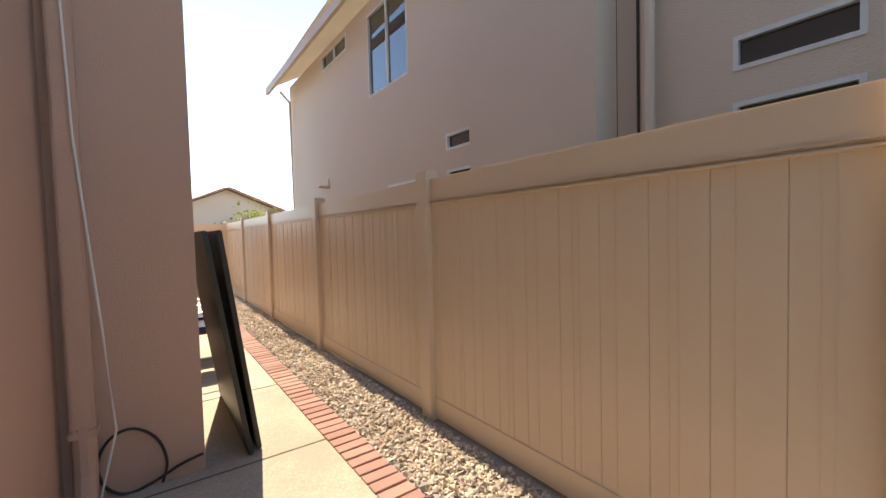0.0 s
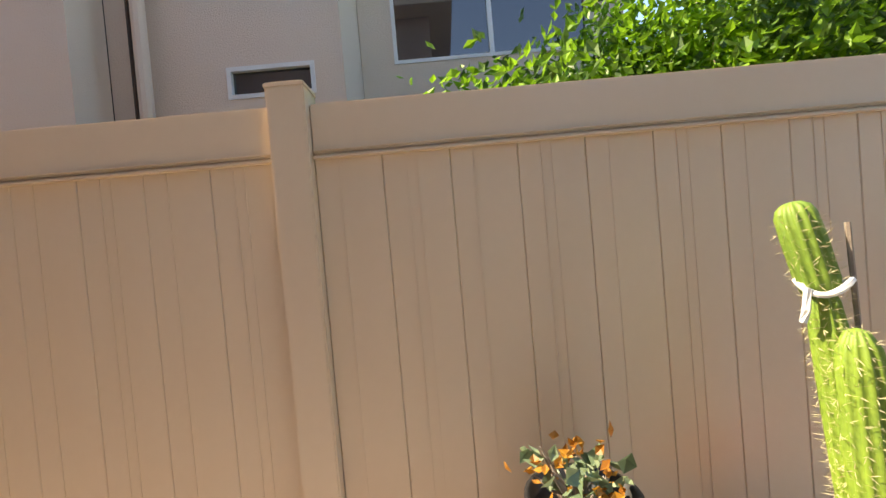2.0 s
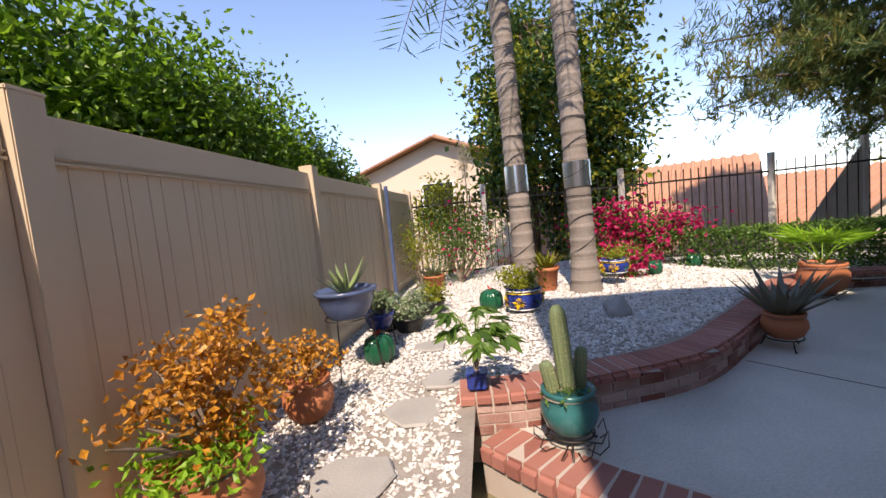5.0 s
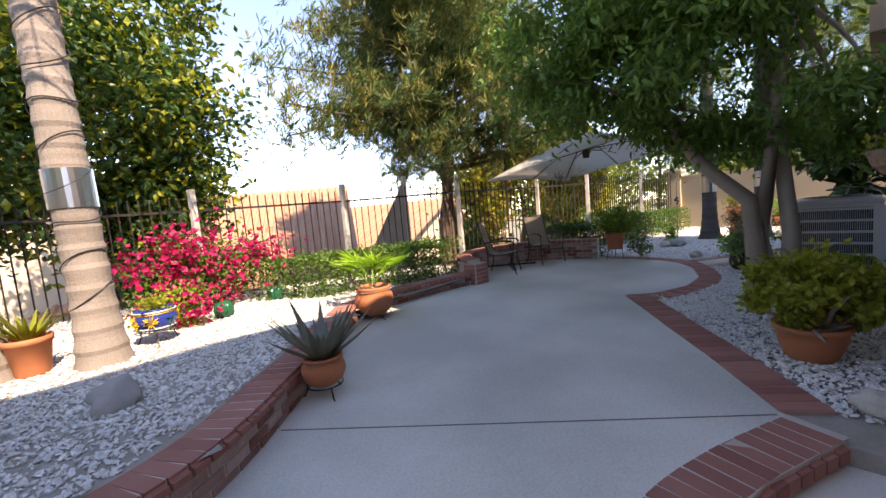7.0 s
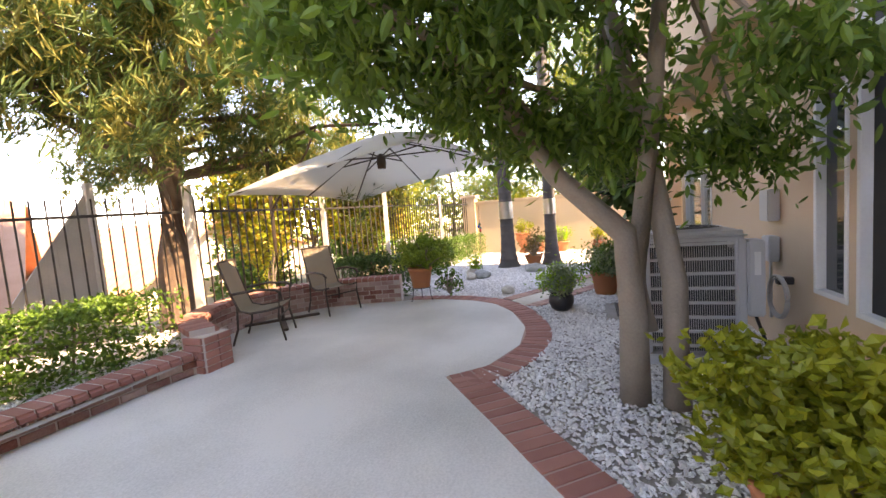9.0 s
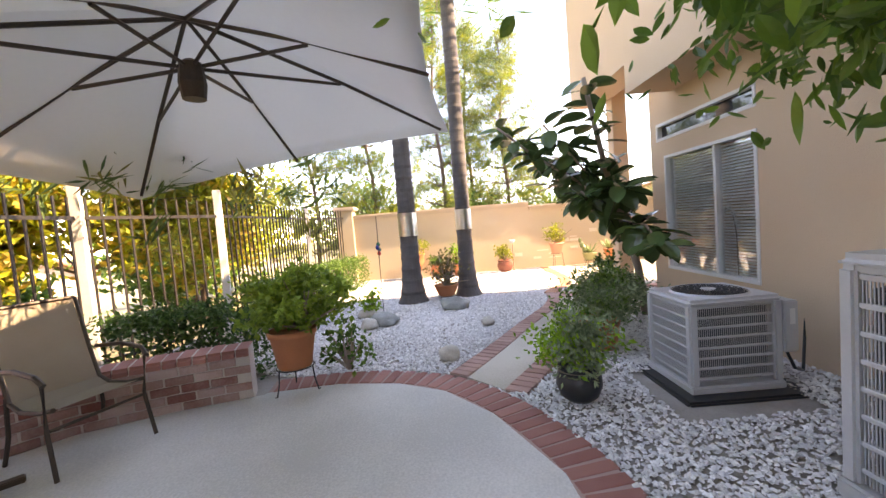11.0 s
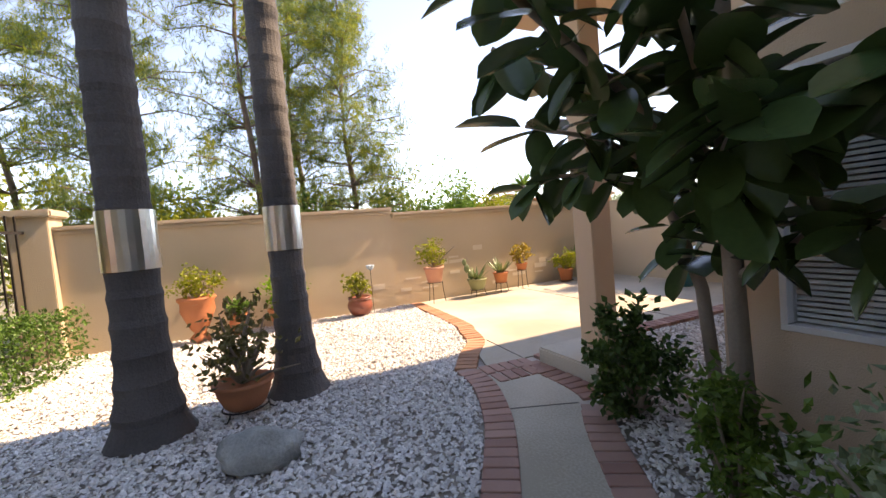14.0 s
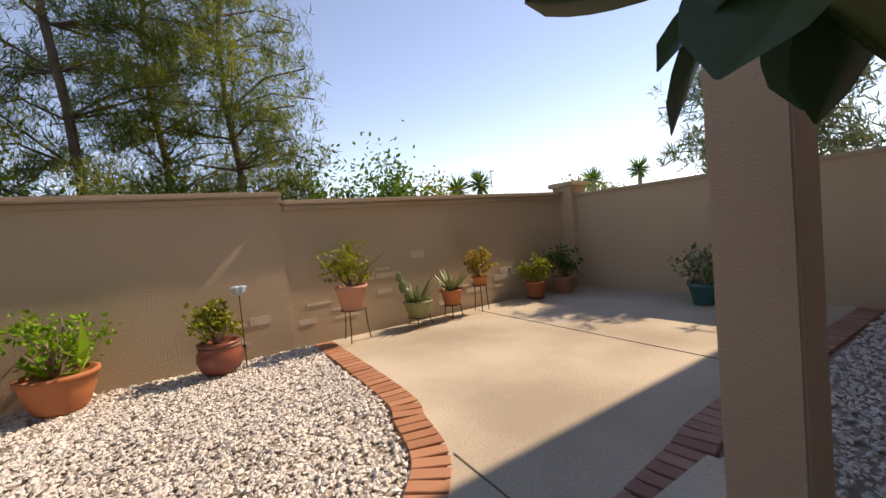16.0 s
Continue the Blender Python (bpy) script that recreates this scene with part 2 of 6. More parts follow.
def lathe(profile, seg=28, wob=0.0, ribs=0, rib=0.0):
    """A turned shape from (radius, height) pairs; ribs give lobes."""
    bm = bmesh.new()
    rings = []
    for r, z in profile:
        ring = []
        for k in range(seg):
            a = 2 * math.pi * k / seg
            q = r * (1 + (rib * math.cos(a * ribs) if ribs else 0) + wob * math.sin(3 * a + z * 9))
            ring.append(bm.verts.new((q * math.cos(a), q * math.sin(a), z)))
        rings.append(ring)
    for a, b in zip(rings, rings[1:]):
        for k in range(seg):
            bm.faces.new((a[k], a[(k + 1) % seg], b[(k + 1) % seg], b[k]))
    bm.faces.new(rings[0][::-1])
    bm.faces.new(rings[-1])
    return bm


def tube(points, radii, seg=8):
    """A limb along points, with a radius at each."""
    bm = bmesh.new()
    pts = [Vector(p) for p in points]
    if not hasattr(radii, "__len__"):
        radii = [radii] * len(pts)
    rings = []
    for i, p in enumerate(pts):
        d = (pts[min(i + 1, len(pts) - 1)] - pts[max(i - 1, 0)]).normalized()
        q = d.to_track_quat("Z", "Y")
        rings.append([bm.verts.new(p + q @ Vector((radii[i] * math.cos(2 * math.pi * k / seg), radii[i] * math.sin(2 * math.pi * k / seg), 0))) for k in range(seg)])
    for a, b in zip(rings, rings[1:]):
        for k in range(seg):
            bm.faces.new((a[k], a[(k + 1) % seg], b[(k + 1) % seg], b[k]))
    bm.faces.new(rings[0][::-1])
    bm.faces.new(rings[-1])
    return bm


def merge(*bms):
    out = bmesh.new()
    for b in bms:
        me = bpy.data.meshes.new("tmp")
        b.to_mesh(me)
        out.from_mesh(me)
        b.free()
        bpy.data.meshes.remove(me)
    return out


def prism(outline, z0, z1):
    """An upright slab from a flat outline."""
    bm = bmesh.new()
    lo = [bm.verts.new((x, y, z0)) for x, y in outline]
    hi = [bm.verts.new((x, y, z1)) for x, y in outline]
    n = len(outline)
    bm.faces.new(hi)
    bm.faces.new(lo[::-1])
    for k in range(n):
        bm.faces.new((lo[k], lo[(k + 1) % n], hi[(k + 1) % n], hi[k]))
    bmesh.ops.recalc_face_normals(bm, faces=bm.faces[:])
    return bm


def smooth_line(pts, step=0.05):
    """Catmull-Rom through points, at even steps."""
    p = [Vector(q) for q in pts]
    p = [p[0] * 2 - p[1]] + p + [p[-1] * 2 - p[-2]]
    out = []
    for i in range(1, len(p) - 2):
        for k in range(12):
            t = k / 12
            out.append(0.5 * ((2 * p[i]) + (p[i + 1] - p[i - 1]) * t + (2 * p[i - 1] - 5 * p[i] + 4 * p[i + 1] - p[i + 2]) * t * t + (3 * p[i] - p[i - 1] - 3 * p[i + 1] + p[i + 2]) * t ** 3))
    out.append(p[-2])
    res, carry = [out[0]], 0.0
    for a, b in zip(out, out[1:]):
        d = (b - a).length
        while carry + d >= step:
            f = (step - carry) / d
            a = a + (b - a) * f
            d = (b - a).length
            carry = 0.0
            res.append(a.copy())
        carry += d
    return res


def inside(x, y, poly):
    """Which of the points lie in the outline."""
    hit = np.zeros(len(x), bool)
    n = len(poly)
    for i in range(n):
        (x0, y0), (x1, y1) = poly[i], poly[(i + 1) % n]
        if y0 == y1:
            continue
        c = ((y0 > y) != (y1 > y)) & (x < (x1 - x0) * (y - y0) / (y1 - y0) + x0)
        hit ^= c
    return hit


# ---- leaves ----
def leaf_mesh(name, centres, normals_spread, size, material, parent, aspect=0.45, fold=0.25, droop=0.3, dirs=None, rnd=None, fine=False):
    """Many small folded leaves in one mesh: two bent halves each."""
    g = rnd or rng
    c = np.asarray(centres, float)
    n = len(c)
    s = size * g.uniform(0.65, 1.3, n)
    d = g.normal(size=(n, 3)) if dirs is None else dirs + g.normal(size=(n, 3)) * normals_spread
    d[:, 2] -= droop
    d /= np.linalg.norm(d, axis=1)[:, None]
    up = g.normal(size=(n, 3)) * 0.6 + np.array((0, 0, 1.0))
    side = np.cross(d, up)
    side /= np.linalg.norm(side, axis=1)[:, None] + 1e-9
    nor = np.cross(side, d)
    L, W = s[:, None], (s * aspect)[:, None]
    tip, mid = c + d * L, c + d * L * 0.5 - nor * W * fold
    a, b = c + d * L * 0.45 + side * W * 0.5, c + d * L * 0.45 - side * W * 0.5
    if fine:
        a0, b0 = c + d * L * 0.22 + side * W * 0.40, c + d * L * 0.22 - side * W * 0.40
        a1, b1 = c + d * L * 0.72 + side * W * 0.38, c + d * L * 0.72 - side * W * 0.38
        v = np.stack([c, a0, a, a1, tip, b1, b, b0, mid], 1).reshape(-1, 3)
        base = (np.arange(n) * 9)[:, None]
        f = np.concatenate([base + np.array([[i, (i + 1) % 8, 8]]) for i in range(8)])
        return obj_from(name, v, f, material, parent)
    v = np.stack([c, a, tip, b, mid], 1).reshape(-1, 3)
    base = (np.arange(n) * 5)[:, None]
    f = np.concatenate([base + np.array([[0, 1, 4]]), base + np.array([[1, 2, 4]]), base + np.array([[0, 4, 3]]), base + np.array([[4, 2, 3]])])
    return obj_from(name, v, f, material, parent)


def blob_points(centre, radius, n, clumps=14, tight=0.28, squash=0.8, shell=True, g=None):
    """Points in uneven clumps that make up a crown."""
    g = g or rng
    k = g.normal(size=(clumps, 3))
    k /= np.linalg.norm(k, axis=1)[:, None]
    k *= (g.uniform(0.45, 1.0, clumps) if shell else g.uniform(0, 1, clumps) ** 0.6)[:, None]
    which = g.integers(0, clumps, n)
    p = k[which] + g.normal(size=(n, 3)) * tight * g.uniform(0.6, 1.3, clumps)[which][:, None]
    p = p * np.asarray(radius) * np.array((1, 1, squash)) + np.asarray(centre)
    return p


def stones(name, poly, n, zf, size, material, label, holes=(), parent=None):
    """Loose stones over an area, each a small faceted lump."""
    xs, ys = [p[0] for p in poly], [p[1] for p in poly]
    x, y = rng.uniform(min(xs), max(xs), n), rng.uniform(min(ys), max(ys), n)
    ok = inside(x, y, poly)
    for h in holes:
        ok &= ~inside(x, y, h)
    x, y = x[ok], y[ok]
    m = len(x)
    z = np.array([zf(a, b) for a, b in zip(x, y)])
    sv = np.array([(1, 0, 0), (-1, 0, 0), (0, 1, 0), (0, -1, 0), (0, 0, 1), (0, 0, -1)], float)
    sf = np.array([(0, 2, 4), (2, 1, 4), (1, 3, 4), (3, 0, 4), (2, 0, 5), (1, 2, 5), (3, 1, 5), (0, 3, 5)])
    s = size * rng.uniform(0.55, 1.25, m)
    sc = np.stack([s * rng.uniform(0.7, 1.2, m), s * rng.uniform(0.6, 1.0, m), s * rng.uniform(0.45, 0.7, m)], 1)
    a, tl = rng.uniform(0, 6.28, m), rng.uniform(-0.5, 0.5, m)
    lump = sv[None] * (1 + rng.uniform(-0.3, 0.3, (m, len(sv), 1))) + rng.uniform(-0.35, 0.35, (m, len(sv), 3))
    p = lump * sc[:, None, :]
    px = p[..., 0] * np.cos(tl)[:, None] - p[..., 2] * np.sin(tl)[:, None]
    pz = p[..., 0] * np.sin(tl)[:, None] + p[..., 2] * np.cos(tl)[:, None]
    X = px * np.cos(a)[:, None] - p[..., 1] * np.sin(a)[:, None] + x[:, None]
    Y = px * np.sin(a)[:, None] + p[..., 1] * np.cos(a)[:, None] + y[:, None]
    Z = pz + (z + s * rng.uniform(0.1, 0.6, m))[:, None]
    v = np.stack([X, Y, Z], -1).reshape(-1, 3)
    f = (sf[None] + (np.arange(m) * len(sv))[:, None, None]).reshape(-1, 3)
    return tagged(obj_from(name, v, f, material, parent), label, "gravel", kind="stuff")


_brick_meshes = {}


def brick_mesh(lx, ly, lz, material, nose=0.0):
    """One bevelled brick, shared by its likes; nose rounds its +x end."""
    key = (round(lx, 3), round(ly, 3), round(lz, 3), material.name, nose)
    if key not in _brick_meshes:
        bm = box(-lx / 2, -ly / 2, 0, lx / 2, ly / 2, lz, 0 if nose else 0.004, 1)
        if nose:
            e = [e for e in bm.edges if all(v.co.x > 0 and v.co.z > lz / 2 for v in e.verts)]
            bmesh.ops.bevel(bm, geom=e, offset=nose, segments=3, affect="EDGES")
        me = bpy.data.meshes.new("brick")
        bm.to_mesh(me)
        bm.free()
        me.materials.append(material)
        _brick_meshes[key] = me
    return _brick_meshes[key]


def lay_bricks(parent, line, z, lx, pitch, lz, material, side=0.0, nose=0.0, gap=0.015, flip=False):
    """Bricks across a line, one beside another, each turned square to it."""
    pts = smooth_line([(x, y, 0) for x, y in line], pitch)
    for i, p in enumerate(pts[:-1]):
        d = (pts[i + 1] - p).normalized()
        nrm = Vector((d.y, -d.x, 0)) * (-1 if flip else 1)
        c = (p + pts[i + 1]) / 2 + nrm * side
        b = new("brick", brick_mesh(lx, pitch - gap, lz, material, nose))
        b.parent = parent
        b.matrix_basis = Matrix.LocRotScale((c.x, c.y, z + random.uniform(-0.002, 0.002)), Euler((random.uniform(-0.012, 0.012), random.uniform(-0.012, 0.012), math.atan2(nrm.y, nrm.x) + random.uniform(-0.012, 0.012))), None)


def ribbon(inner, outer, z0, z1):
    return prism([tuple(p) for p in inner] + [tuple(p) for p in outer][::-1], z0, z1)


def offset_line(line, d):
    out = []
    for i, p in enumerate(line):
        a, b = Vector(line[max(i - 1, 0)]), Vector(line[min(i + 1, len(line) - 1)])
        t = (b - a).normalized()
        out.append((p[0] + t.y * d, p[1] - t.x * d))
    return out

# ---- plan ----
FENCE_X = -1.62
WALL_LINE = [(-0.25, 3.62), (0.22, 3.67), (0.75, 3.86), (1.31, 4.06), (1.72, 4.33), (2.25, 4.85), (2.75, 5.36), (3.28, 6.0)]
WALL_LINE_2 = [(3.42, 6.18), (3.80, 6.55), (4.25, 6.74), (4.8, 6.75), (5.3, 6.74), (5.8, 6.72), (6.2, 6.64)]
RING = [(6.3, 6.62), (6.55, 7.08), (6.95, 7.43), (7.41, 7.58), (7.92, 7.60), (8.40, 7.43), (8.80, 7.08), (9.08, 6.49), (9.27, 5.90)]
EDGE_A = [(4.05, 2.33), (4.72, 2.84), (5.36, 3.37), (5.75, 3.68), (6.40, 4.22)]
EDGE_B = [(6.42, 4.20), (6.70, 3.92), (7.28, 3.73), (7.90, 3.76), (8.60, 4.03), (9.05, 4.36), (9.28, 4.75), (9.38, 5.29), (9.31, 5.88)]
STEP = [(0.05, 3.70), (0.60, 3.22), (1.25, 2.85), (2.05, 2.61), (2.81, 2.64), (3.37, 2.53), (4.03, 2.29)]
PATH_L = [(9.36, 4.24), (10.06, 3.80), (10.80, 3.37), (11.62, 2.86), (12.00, 2.67), (12.40, 2.53), (12.80, 2.49), (13.16, 2.26), (13.52, 1.99), (13.99, 1.86), (14.40, 1.76), (16.35, 1.68)]
PATH_R = [(8.93, 3.82), (9.50, 3.44), (9.88, 3.25), (10.50, 2.85), (11.27, 2.38), (11.66, 2.10)]


def bed_z(x, y):
    """Height of the gravel in the planted bed behind the low brick wall."""
    up = 0.10 * min(max((x + 0.5) / 0.8, 0), 1) * min(max((4.0 - x) / 1.2, 0), 1)
    return up + 0.012 * math.sin(x * 3.1 + y * 2.2)


def flat_z(x, y):
    return PZ - 0.015 + 0.008 * math.sin(x * 4.0 + y * 3.0)


# ---- ground ----
def ground_height(x, y):
    if y > 11:
        return -0.45 - min((y - 11) * 0.12, 7)
    return -0.45


bm = bmesh.new()
gx = [-400, -120, -40, -15, -4, 4, 12, 18, 24, 40, 120, 400]
gy = [-400, -120, -40, -14, -4, 4, 11, 16, 24, 40, 70, 120, 400, 900]
grid = [[bm.verts.new((x, y, ground_height(x, y))) for y in gy] for x in gx]
for i in range(len(gx) - 1):
    for j in range(len(gy) - 1):
        bm.faces.new((grid[i][j], grid[i + 1][j], grid[i + 1][j + 1], grid[i][j + 1]))
tagged(part("ground", bm, mat("dry_hillside", (0.16, 0.14, 0.08), (0.30, 0.26, 0.16), 0.6, 0.95, 0, 0.3, 6)), "dry grassy hillside falling away behind the garden", "ground", kind="structure")

# soil under the gravel areas
BED_POLY = [(-1.62, 1.0), (-0.12, 1.0), (-0.25, 3.6)] + WALL_LINE[1:] + WALL_LINE_2 + [(6.3, 6.8), (6.9, 8.1), (5.2, 9.4), (-1.62, 9.9)]
bm = bmesh.new()
STEPG = 0.25
nx, ny = int(8.9 / STEPG), int(9.2 / STEPG)
cells = {}
for i in range(nx + 1):
    for j in range(ny + 1):
        x, y = -1.9 + i * STEPG, 0.9 + j * STEPG
        cells[i, j] = bm.verts.new((x, y, bed_z(x, y) - 0.005))
cx = np.array([-1.9 + (i + 0.5) * STEPG for i in range(nx) for j in range(ny)])
cy = np.array([0.9 + (j + 0.5) * STEPG for i in range(nx) for j in range(ny)])
keep = inside(cx, cy, BED_POLY)
for k, (i, j) in enumerate((i, j) for i in range(nx) for j in range(ny)):
    if keep[k]:
        bm.faces.new((cells[i, j], cells[i + 1, j], cells[i + 1, j + 1], cells[i, j + 1]))
bmesh.ops.delete(bm, geom=[v for v in bm.verts if not v.link_faces], context="VERTS")
tagged(part("ground_bed", bm, M_SOIL, smooth=True), "bare soil beneath the white gravel bed", "soil", kind="structure")
tagged(part("ground_side", box(-1.62, -12.6, -0.3, -0.95, 1.2, -0.02), M_SOIL), "bare soil beneath the side gravel strip", "soil", kind="structure")
tagged(part("ground_garden", box(3.9, 1.0, -0.4, 16.6, 7.9, PZ - 0.03), M_SOIL), "bare soil beneath the garden gravel", "soil", kind="structure")

# patio, landing, path and east terrace in concrete
patio = [tuple(p[:2]) for p in STEP] + EDGE_A + EDGE_B[1:] + RING[::-1] + WALL_LINE_2[::-1] + WALL_LINE[:0:-1]
tagged(part("floor_patio", prism(patio, -0.4, PZ), M_CONC), "broad grey concrete patio slab with fine stains", "patio", kind="structure")
tagged(part("floor_landing", box(-0.1, 0.0, -0.45, 4.3, 3.0, -0.27), M_CONC), "lower grey concrete landing beside the house", "landing", kind="structure")
tagged(part("floor_walkway", box(-0.92, -12.6, -0.3, 0.6, 1.0, -0.005), M_CONC_W), "pale concrete side walkway in slabs", "walkway", kind="structure")
pl, pr = offset_line(PATH_L[:7], 0.09), offset_line(PATH_R, -0.09)
tagged(part("path_slab", prism(pl + [(12.6, 1.84), (11.9, 2.0)] + pr[::-1], -0.35, PZ - 0.004), M_CONC_W), "narrow pale concrete garden path", "path", kind="structure")
terrace = [(12.75, 2.30)] + offset_line(PATH_L[7:], 0.09) + [(16.4, -2.75), (12.84, -2.75), (12.86, 0.3), (12.80, 1.05), (12.72, 1.6)]
tagged(part("floor_terrace", prism(terrace, -0.35, PZ - 0.002), M_CONC_W), "sunlit pale concrete terrace by the stucco wall", "terrace", kind="structure")


def joint(name, a, b, z, w=0.010):
    d = (Vector(b) - Vector(a)).normalized() * w / 2
    n = Vector((-d.y, d.x))
    bmj = prism([(a[0] + n.x, a[1] + n.y), (a[0] - n.x, a[1] - n.y), (b[0] - n.x, b[1] - n.y), (b[0] + n.x, b[1] + n.y)], z - 0.02, z + 0.0025)
    tagged(part(name, bmj, M_JOINT), "dark dirty control joint in the concrete", "joint", kind="structure")


joint("trim_joint", (2.02, 4.57), (4.0, 2.33), PZ)
joint("trim_joint", (13.47, 1.88), (12.74, 1.92), PZ, 0.008)
joint("trim_joint", (16.2, -0.45), (12.9, -0.33), PZ, 0.008)
joint("trim_joint", (10.72, 3.32), (10.48, 2.95), PZ - 0.004, 0.012)
joint("trim_joint", (11.93, 2.61), (11.74, 2.16), PZ - 0.004, 0.012)
for y in (-1.27, -2.56, -3.86, -5.2, -6.5, -7.8, -9.1):
    joint("trim_joint", (-0.9, y), (0.5, y), -0.005, 0.014)

# ---- vinyl fence on the side boundary ----
def vinyl_section(y0, y1, x=FENCE_X, along="y"):
    """A post-to-post panel: rails, tongue-and-groove boards."""
    f = thing("fence_section", "tan vinyl privacy fence panel of upright boards", "fence", (x, y0, 0), 0 if along == "y" else -90, "vinyl fence panels", "structure")
    L = y1 - y0
    n = 10
    w = (L - 0.13) / n
    for k in range(n):
        bmb = box(-0.016, 0.065 + k * w + 0.0006, 0.16, 0.016, 0.065 + (k + 1) * w - 0.0006, 1.62, 0.003, 1)
        board = part("board", bmb, M_VINYL, f)
        for q in (0.34, 0.5)[:2 if k % 2 else 1]:
            part("bead", box(0.0145, 0.065 + (k + q) * w, 0.17, 0.0185, 0.065 + (k + q) * w + 0.004, 1.6), M_VINYL, board)
    part("bottom_rail", box(-0.024, 0.065, 0.0, 0.024, L - 0.065, 0.165, 0.006), M_VINYL, f)
    part("top_rail", box(-0.024, 0.065, 1.61, 0.024, L - 0.065, 1.785, 0.006), M_VINYL, f)
    part("moulding", box(-0.036, 0.065, 1.596, 0.036, L - 0.065, 1.607, 0.003), M_VINYL, f)
    part("moulding", box(-0.032, 0.065, 1.622, 0.032, L - 0.065, 1.631, 0.003), M_VINYL, f)
    return f


def vinyl_post(x, y):
    p = thing("fence_post", "square tan vinyl fence post with a flat cap", "fence post", (x, y, 0), 0, "vinyl fence posts", "structure")
    part("post", box(-0.064, -0.064, -0.3, 0.064, 0.064, 1.84, 0.005), M_VINYL, p)
    part("cap", merge(box(-0.067, -0.067, 1.832, 0.067, 0.067, 1.85, 0.004), box(-0.05, -0.05, 1.85, 0.05, 0.05, 1.858, 0.004)), M_VINYL, p)
    return p


POST_Y = [-2.40 + 2.42 * k for k in range(-4, 6)]
first = vinyl_section(POST_Y[0], POST_Y[1])
for a in POST_Y[1:-1]:
    copy_thing(first, pose(FENCE_X, a, 0))
p0 = vinyl_post(FENCE_X, POST_Y[0])
for a in POST_Y[1:]:
    copy_thing(p0, pose(FENCE_X, a, 0))
for k in range(2):
    copy_thing(first, pose(FENCE_X + 2.42 * k, POST_Y[0] + 0.0, 0, 0, 0, -90))
copy_thing(p0, pose(FENCE_X + 1.2, POST_Y[0], 0))

# ---- own house ----
def wall_with_holes(name, axis, at, thick, u0, u1, z0, z1, holes, material, label):
    """An upright wall along x or y with rectangular openings through it."""
    us = sorted({u0, u1, *[h[0] for h in holes], *[h[1] for h in holes]})
    zs = sorted({z0, z1, *[h[2] for h in holes], *[h[3] for h in holes]})
    bmw = bmesh.new()
    vs = {}

    def V(u, z, s):
        key = (u, z, s)
        if key not in vs:
            q = at + s * thick
            vs[key] = bmw.verts.new((u, q, z) if axis == "x" else (q, u, z))
        return vs[key]

    def solid(i, j):
        if not (0 <= i < len(us) - 1 and 0 <= j < len(zs) - 1):
            return False
        cu, cz = (us[i] + us[i + 1]) / 2, (zs[j] + zs[j + 1]) / 2
        return not any(h[0] < cu < h[1] and h[2] < cz < h[3] for h in holes)

    for i in range(len(us) - 1):
        for j in range(len(zs) - 1):
            if not solid(i, j):
                continue
            a, b, c, d = us[i], us[i + 1], zs[j], zs[j + 1]
            for s in (0, 1):
                bmw.faces.new((V(a, c, s), V(b, c, s), V(b, d, s), V(a, d, s)))
            for (di, dj, e) in ((-1, 0, ((a, c), (a, d))), (1, 0, ((b, c), (b, d))), (0, -1, ((a, c), (b, c))), (0, 1, ((a, d), (b, d)))):
                if not solid(i + di, j + dj):
                    bmw.faces.new((V(*e[0], 0), V(*e[1], 0), V(*e[1], 1), V(*e[0], 1)))
    bmesh.ops.recalc_face_normals(bmw, faces=bmw.faces[:])
    return tagged(part(name, bmw, material), label, "wall", kind="structure")


HY = 1.51
H_SLIDE = (4.35, 6.43, 0.40, 1.90)
H_SLIDE_T = (4.35, 6.46, 2.04, 2.38)
H_NARROW = (6.52, 6.92, 0.45, 1.90)
H_BACK = (9.42, 10.85, 0.42, 1.79)
H_BACK_T = (9.42, 11.0, 1.98, 2.19)
wall_with_holes("wall_rear", "x", HY, -0.2, 4.1, 11.15, -0.45, 5.6, [H_SLIDE, H_SLIDE_T, H_NARROW, H_BACK, H_BACK_T], M_STUCCO, "orange-beige stucco rear wall of the house")
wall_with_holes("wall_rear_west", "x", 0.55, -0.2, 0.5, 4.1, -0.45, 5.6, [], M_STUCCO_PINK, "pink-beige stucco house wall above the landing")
wall_with_holes("wall_return", "y", 4.1, 0.2, 0.35, HY - 0.2, -0.45, 5.6, [], M_STUCCO, "stucco return wall of the house")
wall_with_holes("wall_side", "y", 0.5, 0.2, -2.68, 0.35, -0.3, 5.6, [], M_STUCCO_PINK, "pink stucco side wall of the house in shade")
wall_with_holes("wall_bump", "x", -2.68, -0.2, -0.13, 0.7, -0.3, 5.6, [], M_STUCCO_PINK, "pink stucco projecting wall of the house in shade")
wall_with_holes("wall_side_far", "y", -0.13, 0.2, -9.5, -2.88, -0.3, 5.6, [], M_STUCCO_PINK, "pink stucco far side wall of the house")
wall_with_holes("wall_east", "y", 11.15, -0.2, -2.6, HY - 0.2, -0.45, 5.6, [], M_STUCCO, "orange-beige stucco east wall of the house")
wall_with_holes("wall_south", "x", -9.5, 0.2, 0.07, 11.15, -0.45, 5.6, [], M_STUCCO, "stucco front wall of the house")
